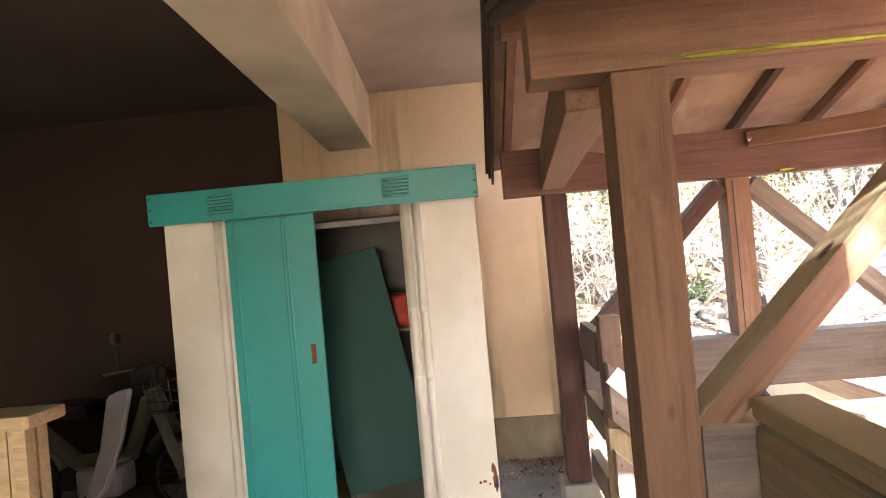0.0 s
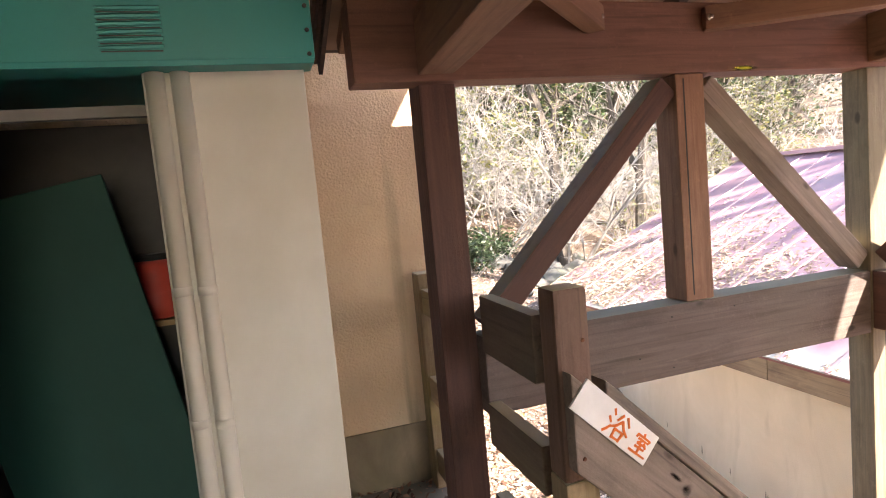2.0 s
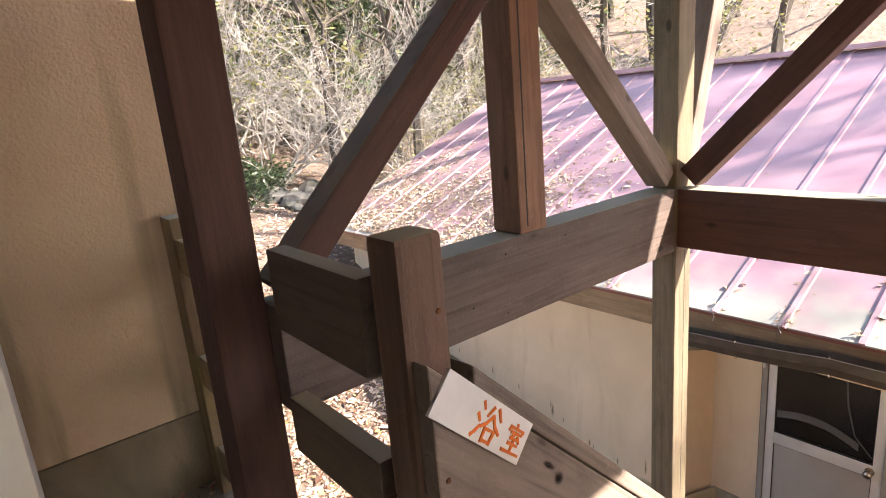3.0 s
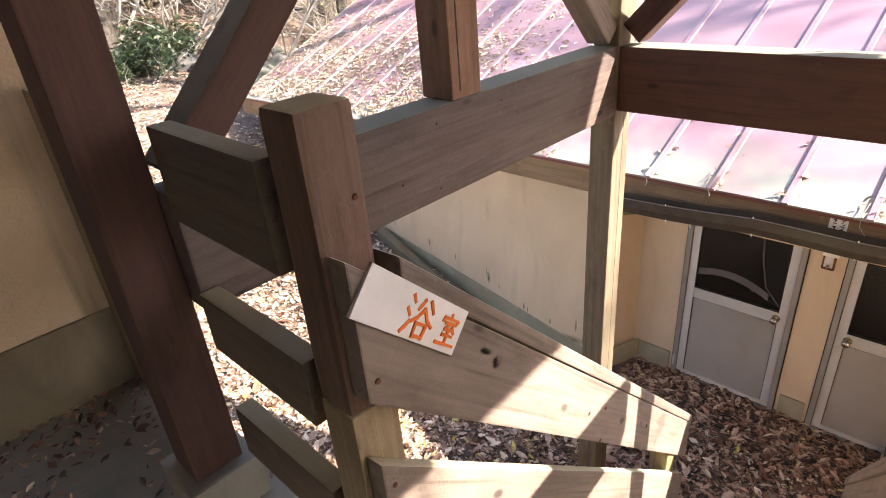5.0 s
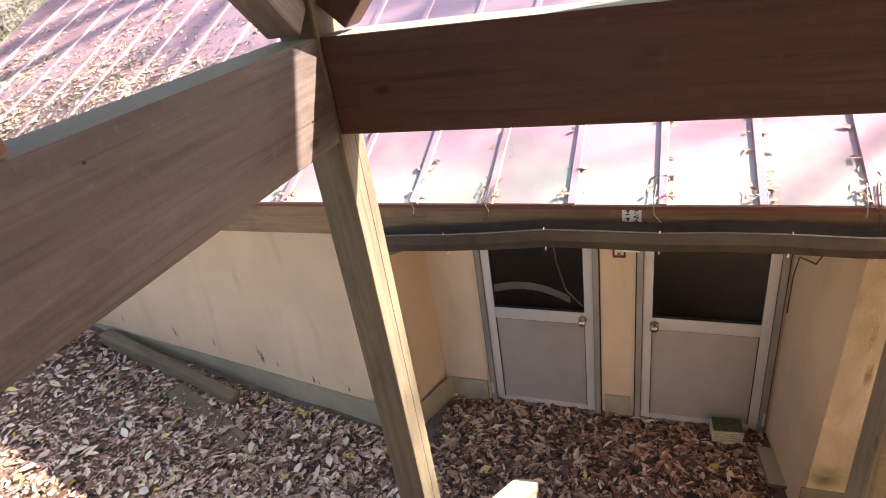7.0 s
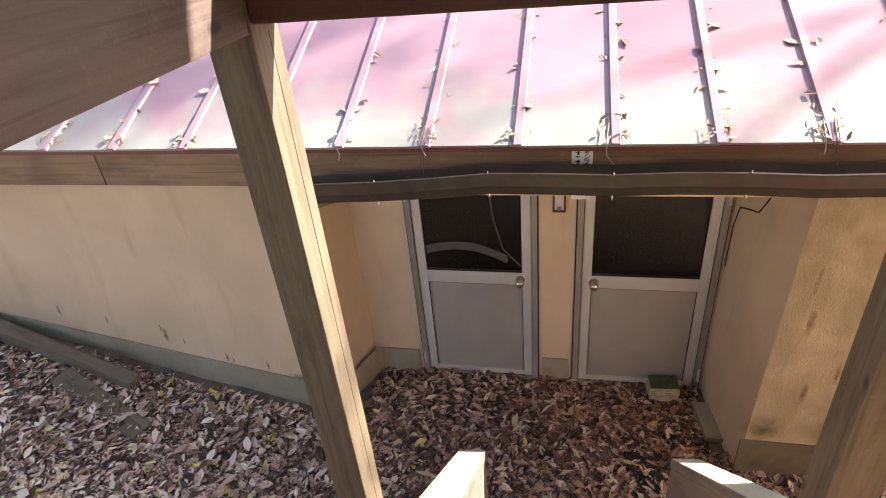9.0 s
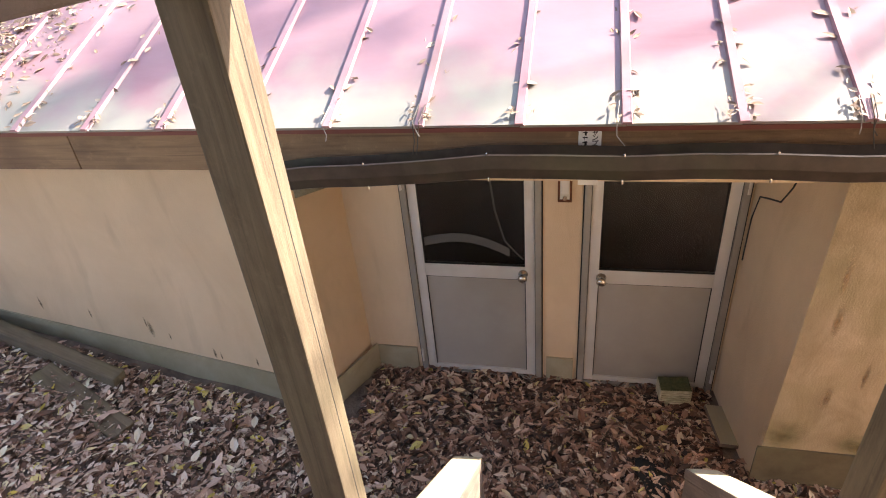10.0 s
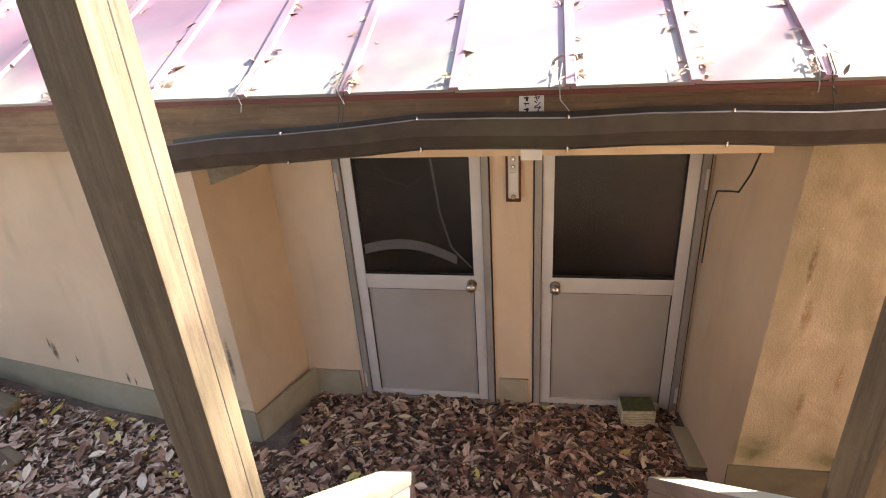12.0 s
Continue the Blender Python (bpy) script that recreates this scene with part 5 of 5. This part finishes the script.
# ---- fallen leaves on roof and floor ----
def roof_leaves():
    rng = random.Random(11)
    d = Vector((3.52, 0, 1.52)).normalized()
    n = Vector((-d.z, 0, d.x))
    spots = []
    for i in range(80000):
        y = rng.uniform(4.4, 8.7)
        s = rng.uniform(0.05, 3.1)
        dens = smooth_step(4.8, 6.4, y + 0.35 * s - 0.4) * (0.45 + 0.55 * (noise.noise((y * 1.4, s * 1.4, 2)) > -0.1))
        if rng.random() > dens:
            continue
        spots.append((Vector((3.625, y, -0.05)) + d * s + n * rng.uniform(0.006, 0.03), n, rng.choice((rng.uniform(0.015, 0.03), rng.uniform(0.02, 0.045), rng.uniform(0.04, 0.075)))))
    for i in range(330):
        y = 3.363 + 0.3805 * rng.randint(-9, 6) + rng.choice((-1, 1)) * rng.uniform(0.02, 0.06)
        s = abs(rng.gauss(0, 0.9)) + 0.03
        if s < 2.8:
            spots.append((Vector((3.625, y, -0.05)) + d * s + n * rng.uniform(0.006, 0.025), n, rng.uniform(0.03, 0.075)))
    for i in range(260):
        y = 3.363 + 0.3805 * rng.randint(-8, 8) + rng.choice((-1, 1)) * rng.uniform(0.02, 0.05)
        spots.append((Vector((3.625, y, -0.032)) + d * abs(rng.gauss(0.03, 0.06)) + n * rng.uniform(0.004, 0.02), n, rng.uniform(0.015, 0.045)))
    leaf_sheet("roof_leaves", spots, M_ROOFLEAF, "dry leaves drifted over the metal roof", "fallen leaves", 6)
    spots = []
    for i in range(1500):
        x, y = rng.uniform(0.0, 0.83), rng.uniform(3.0, 4.32)
        if rng.random() < smooth_step(3.4, 4.3, y) ** 2 * 0.9 + 0.08 and x > 0.26:
            spots.append(((x, y, rng.uniform(0.004, 0.02)), (0, 0, 1), rng.uniform(0.012, 0.045)))
    leaf_sheet("floor_leaves", spots, M_LITTER, "scattered leaves on the damp concrete", "fallen leaves", 9)


roof_leaves()


# ---- shrubs and trees ----
def branch_mesh(seed, height, spread, thick, levels, count, leafy, sides=4):
    """A multi-stemmed shrub or tree: tapered stems that fork into twigs; returns wood and leaf meshes."""
    rng = random.Random(seed)
    vs, fs, tips = [], [], []

    def limb(p, d, ln, r, lvl):
        steps = 5 if lvl < 2 else 4
        prev = None
        for i in range(steps + 1):
            f = i / steps
            rr = max(r * (1 - 0.75 * f), 0.0025)
            a = d.orthogonal().normalized()
            b = d.cross(a)
            k = len(vs)
            for q in range(sides):
                an = q * 2 * math.pi / sides
                vs.append(p + (a * math.cos(an) + b * math.sin(an)) * rr)
            if prev is not None:
                for q in range(sides):
                    fs.append((prev + q, prev + (q + 1) % sides, k + (q + 1) % sides, k + q))
            prev = k
            if i == steps:
                tips.append((p.copy(), d.copy()))
                break
            d = (d + Vector((rng.gauss(0, 0.2), rng.gauss(0, 0.2), rng.gauss(0.02, 0.16)))).normalized()
            p = p + d * ln / steps
            if lvl < levels and i >= 1:
                for _ in range(rng.choice((1, 1, 2))):
                    nd = (d + Vector((rng.gauss(0, 0.75), rng.gauss(0, 0.75), rng.gauss(0.1, 0.5)))).normalized()
                    limb(p.copy(), nd, ln * rng.uniform(0.38, 0.62), r * (1 - 0.6 * f) * 0.55, lvl + 1)
            elif lvl == levels:
                tips.append((p.copy(), d.copy()))

    for c in range(count):
        an = rng.uniform(0, 6.28)
        d = Vector((math.cos(an) * spread, math.sin(an) * spread, 1)).normalized()
        limb(Vector((math.cos(an) * 0.12 * (count > 1), math.sin(an) * 0.12 * (count > 1), -0.1)), d, height * rng.uniform(0.7, 1.0), thick * rng.uniform(0.7, 1.1), 0)
    wood_me = bpy.data.meshes.new("stems")
    wood_me.from_pydata(vs, [], fs)
    lv, lf = [], []
    for p, d in tips:
        for _ in range(leafy):
            if rng.random() < 0.75:
                k = len(lv)
                lv += leaf_verts(rng, p + Vector((rng.gauss(0, 0.07), rng.gauss(0, 0.07), rng.gauss(0, 0.07))), (rng.uniform(-1, 1), rng.uniform(-1, 1), 0.8), rng.uniform(0.05, 0.1))
                lf += [tuple(k + i for i in f) for f in LEAF_FACES]
    leaf_me = bpy.data.meshes.new("leaves")
    leaf_me.from_pydata(lv, [], lf)
    return wood_me, leaf_me


def plant(name, label, category, meshes, wmat, lmat, m, group):
    t = thing(name, label, category, group, m)
    for me, mt, nm in ((meshes[0], wmat, "stem"), (meshes[1], lmat, "foliage")):
        if len(me.polygons):
            if not me.materials:
                me.materials.append(mt)
            o = new(nm, me)
            o.parent = t
    return t


def woods():
    rng = random.Random(21)
    shrubs = [branch_mesh(31 + k, 2.6, 0.75, 0.024, 3, 6, 1 if k == 3 else 0) for k in range(4)]
    first = [plant("bare_shrub", "tangled pale bare shrub with few leaves", "shrub", s, M_TWIG, M_OLIVE, pose(0, 0, 0), "shrubs on the hillside") for s in shrubs]
    spots = []
    for k in range(46):
        x, y = rng.uniform(-1, 15), rng.uniform(13, 20)
        if x > 3.2 and y < 9.5:
            continue
        spots.append((x, y))
    spots += [(1.4, 13.0), (3.2, 13.2), (4.6, 12.6), (6.0, 12.0), (7.2, 11.6), (8.6, 11.0), (0.4, 13.4), (5.2, 13.8), (9.8, 9.8), (10.8, 8.0), (11.2, 6.0)]
    for k, (x, y) in enumerate(spots):
        m = pose(x, y, ground_z(x, y), rng.uniform(-8, 8), rng.uniform(-8, 8), rng.uniform(0, 360)) @ Matrix.Scale(rng.uniform(0.8, 1.5), 4)
        if k < 4:
            first[k].matrix_basis = m
        else:
            copy_thing(first[k % 4], m)
    trees = [branch_mesh(60 + k, 8.5, 0.12, 0.16, 3, 1, 3, 6) for k in range(3)]
    tf = [plant("tree", "slender woodland tree with thinning yellow-green leaves", "tree", s, M_BARK, M_OLIVE if k else M_GREEN, pose(0, 0, 0), "trees on the hillside") for k, s in enumerate(trees)]
    for x, y, sc in ((6.0, 12.1, 0.9), (3.5, 12.5, 1.0), (7.3, 11.3, 0.8), (9.6, 12.6, 1.1)):
        copy_thing(tf[2], pose(x, y, ground_z(x, y), 2, -2, x * 70) @ Matrix.Scale(sc, 4))
    for k in range(48):
        x, y = rng.uniform(-6, 22), rng.uniform(13, 26)
        if k > 34:
            x, y = rng.uniform(12, 22), rng.uniform(-4, 16)
        m = pose(x, y, ground_z(x, y), rng.uniform(-3, 3), rng.uniform(-3, 3), rng.uniform(0, 360)) @ Matrix.Scale(rng.uniform(0.8, 1.3), 4)
        if k < 3:
            tf[k].matrix_basis = m
        else:
            copy_thing(tf[k % 3], m)
    shade = branch_mesh(77, 6.5, 0.1, 0.13, 3, 1, 16, 6)
    ev = None
    # Added out of view; the last two are narrowed to shade the south brace.
    for x, y, r in ((2.15, -1.8, 0), (1.7, -3.1, 130), (2.18, -0.65, 220), (2.3, -0.95, 310)):
        m = pose(x, y, ground_z(x, y), 0, 0, r) @ Matrix.Diagonal((0.55, 0.55, 1, 1) if r < 200 else (0.24, 0.24, 1.1, 1))
        if ev is None:
            ev = plant("evergreen_tree", "unseen dense evergreen added beside the yard to shade the south brace", "tree", shade, M_BARK, M_GREEN, m, "trees beside the yard")
        else:
            copy_thing(ev, m)
    light = branch_mesh(79, 9.5, 0.1, 0.16, 3, 1, 5, 6)
    tall = None
    # Out of view: three dapple the roof, two are added to shade the hillside.
    for x, y, sc, r in ((11.6, -6.6, 1.15, 20), (10.5, -5.3, 1.0, 140), (11.2, -4.9, 1.05, 260), (11.4, -2.4, 1.7, 50), (12.3, -0.6, 1.75, 170)):
        m = pose(x, y, ground_z(x, y), 0, 0, r) @ Matrix.Scale(sc, 4)
        if tall is None:
            tall = plant("tall_tree", "unseen tall thin-leaved tree behind the bathhouse, dappling roof and hillside", "tree", light, M_BARK, M_OLIVE, m, "trees behind the bathhouse")
        else:
            copy_thing(tall, m)
    dense = branch_mesh(83, 2.4, 0.55, 0.05, 2, 5, 9)
    d0 = None
    for k in range(26):
        x, y = rng.uniform(-2, 17), rng.uniform(14.5, 20)
        m = pose(x, y, ground_z(x, y), 0, 0, rng.uniform(0, 360)) @ Matrix.Scale(rng.uniform(1.0, 1.9), 4)
        if d0 is None:
            d0 = plant("evergreen_shrub", "dense dark evergreen shrub in the wood", "shrub", dense, M_BARK, M_DEEP, m, "evergreens on the hillside")
        else:
            copy_thing(d0, m)
    fern = branch_mesh(90, 0.6, 1.0, 0.012, 1, 9, 6)
    f0 = plant("green_bush", "small green evergreen bush on the bank", "bush", fern, M_TWIG, M_DEEP, pose(1.75, 12.2, ground_z(1.75, 12.2)), "green bushes")
    for x, y in ((3.55, 11.4), (3.95, 12.0), (4.5, 12.6), (7.5, 10.6)):
        copy_thing(f0, pose(x, y, ground_z(x, y), 0, 0, x * 90) @ Matrix.Scale(1.2, 4))


woods()
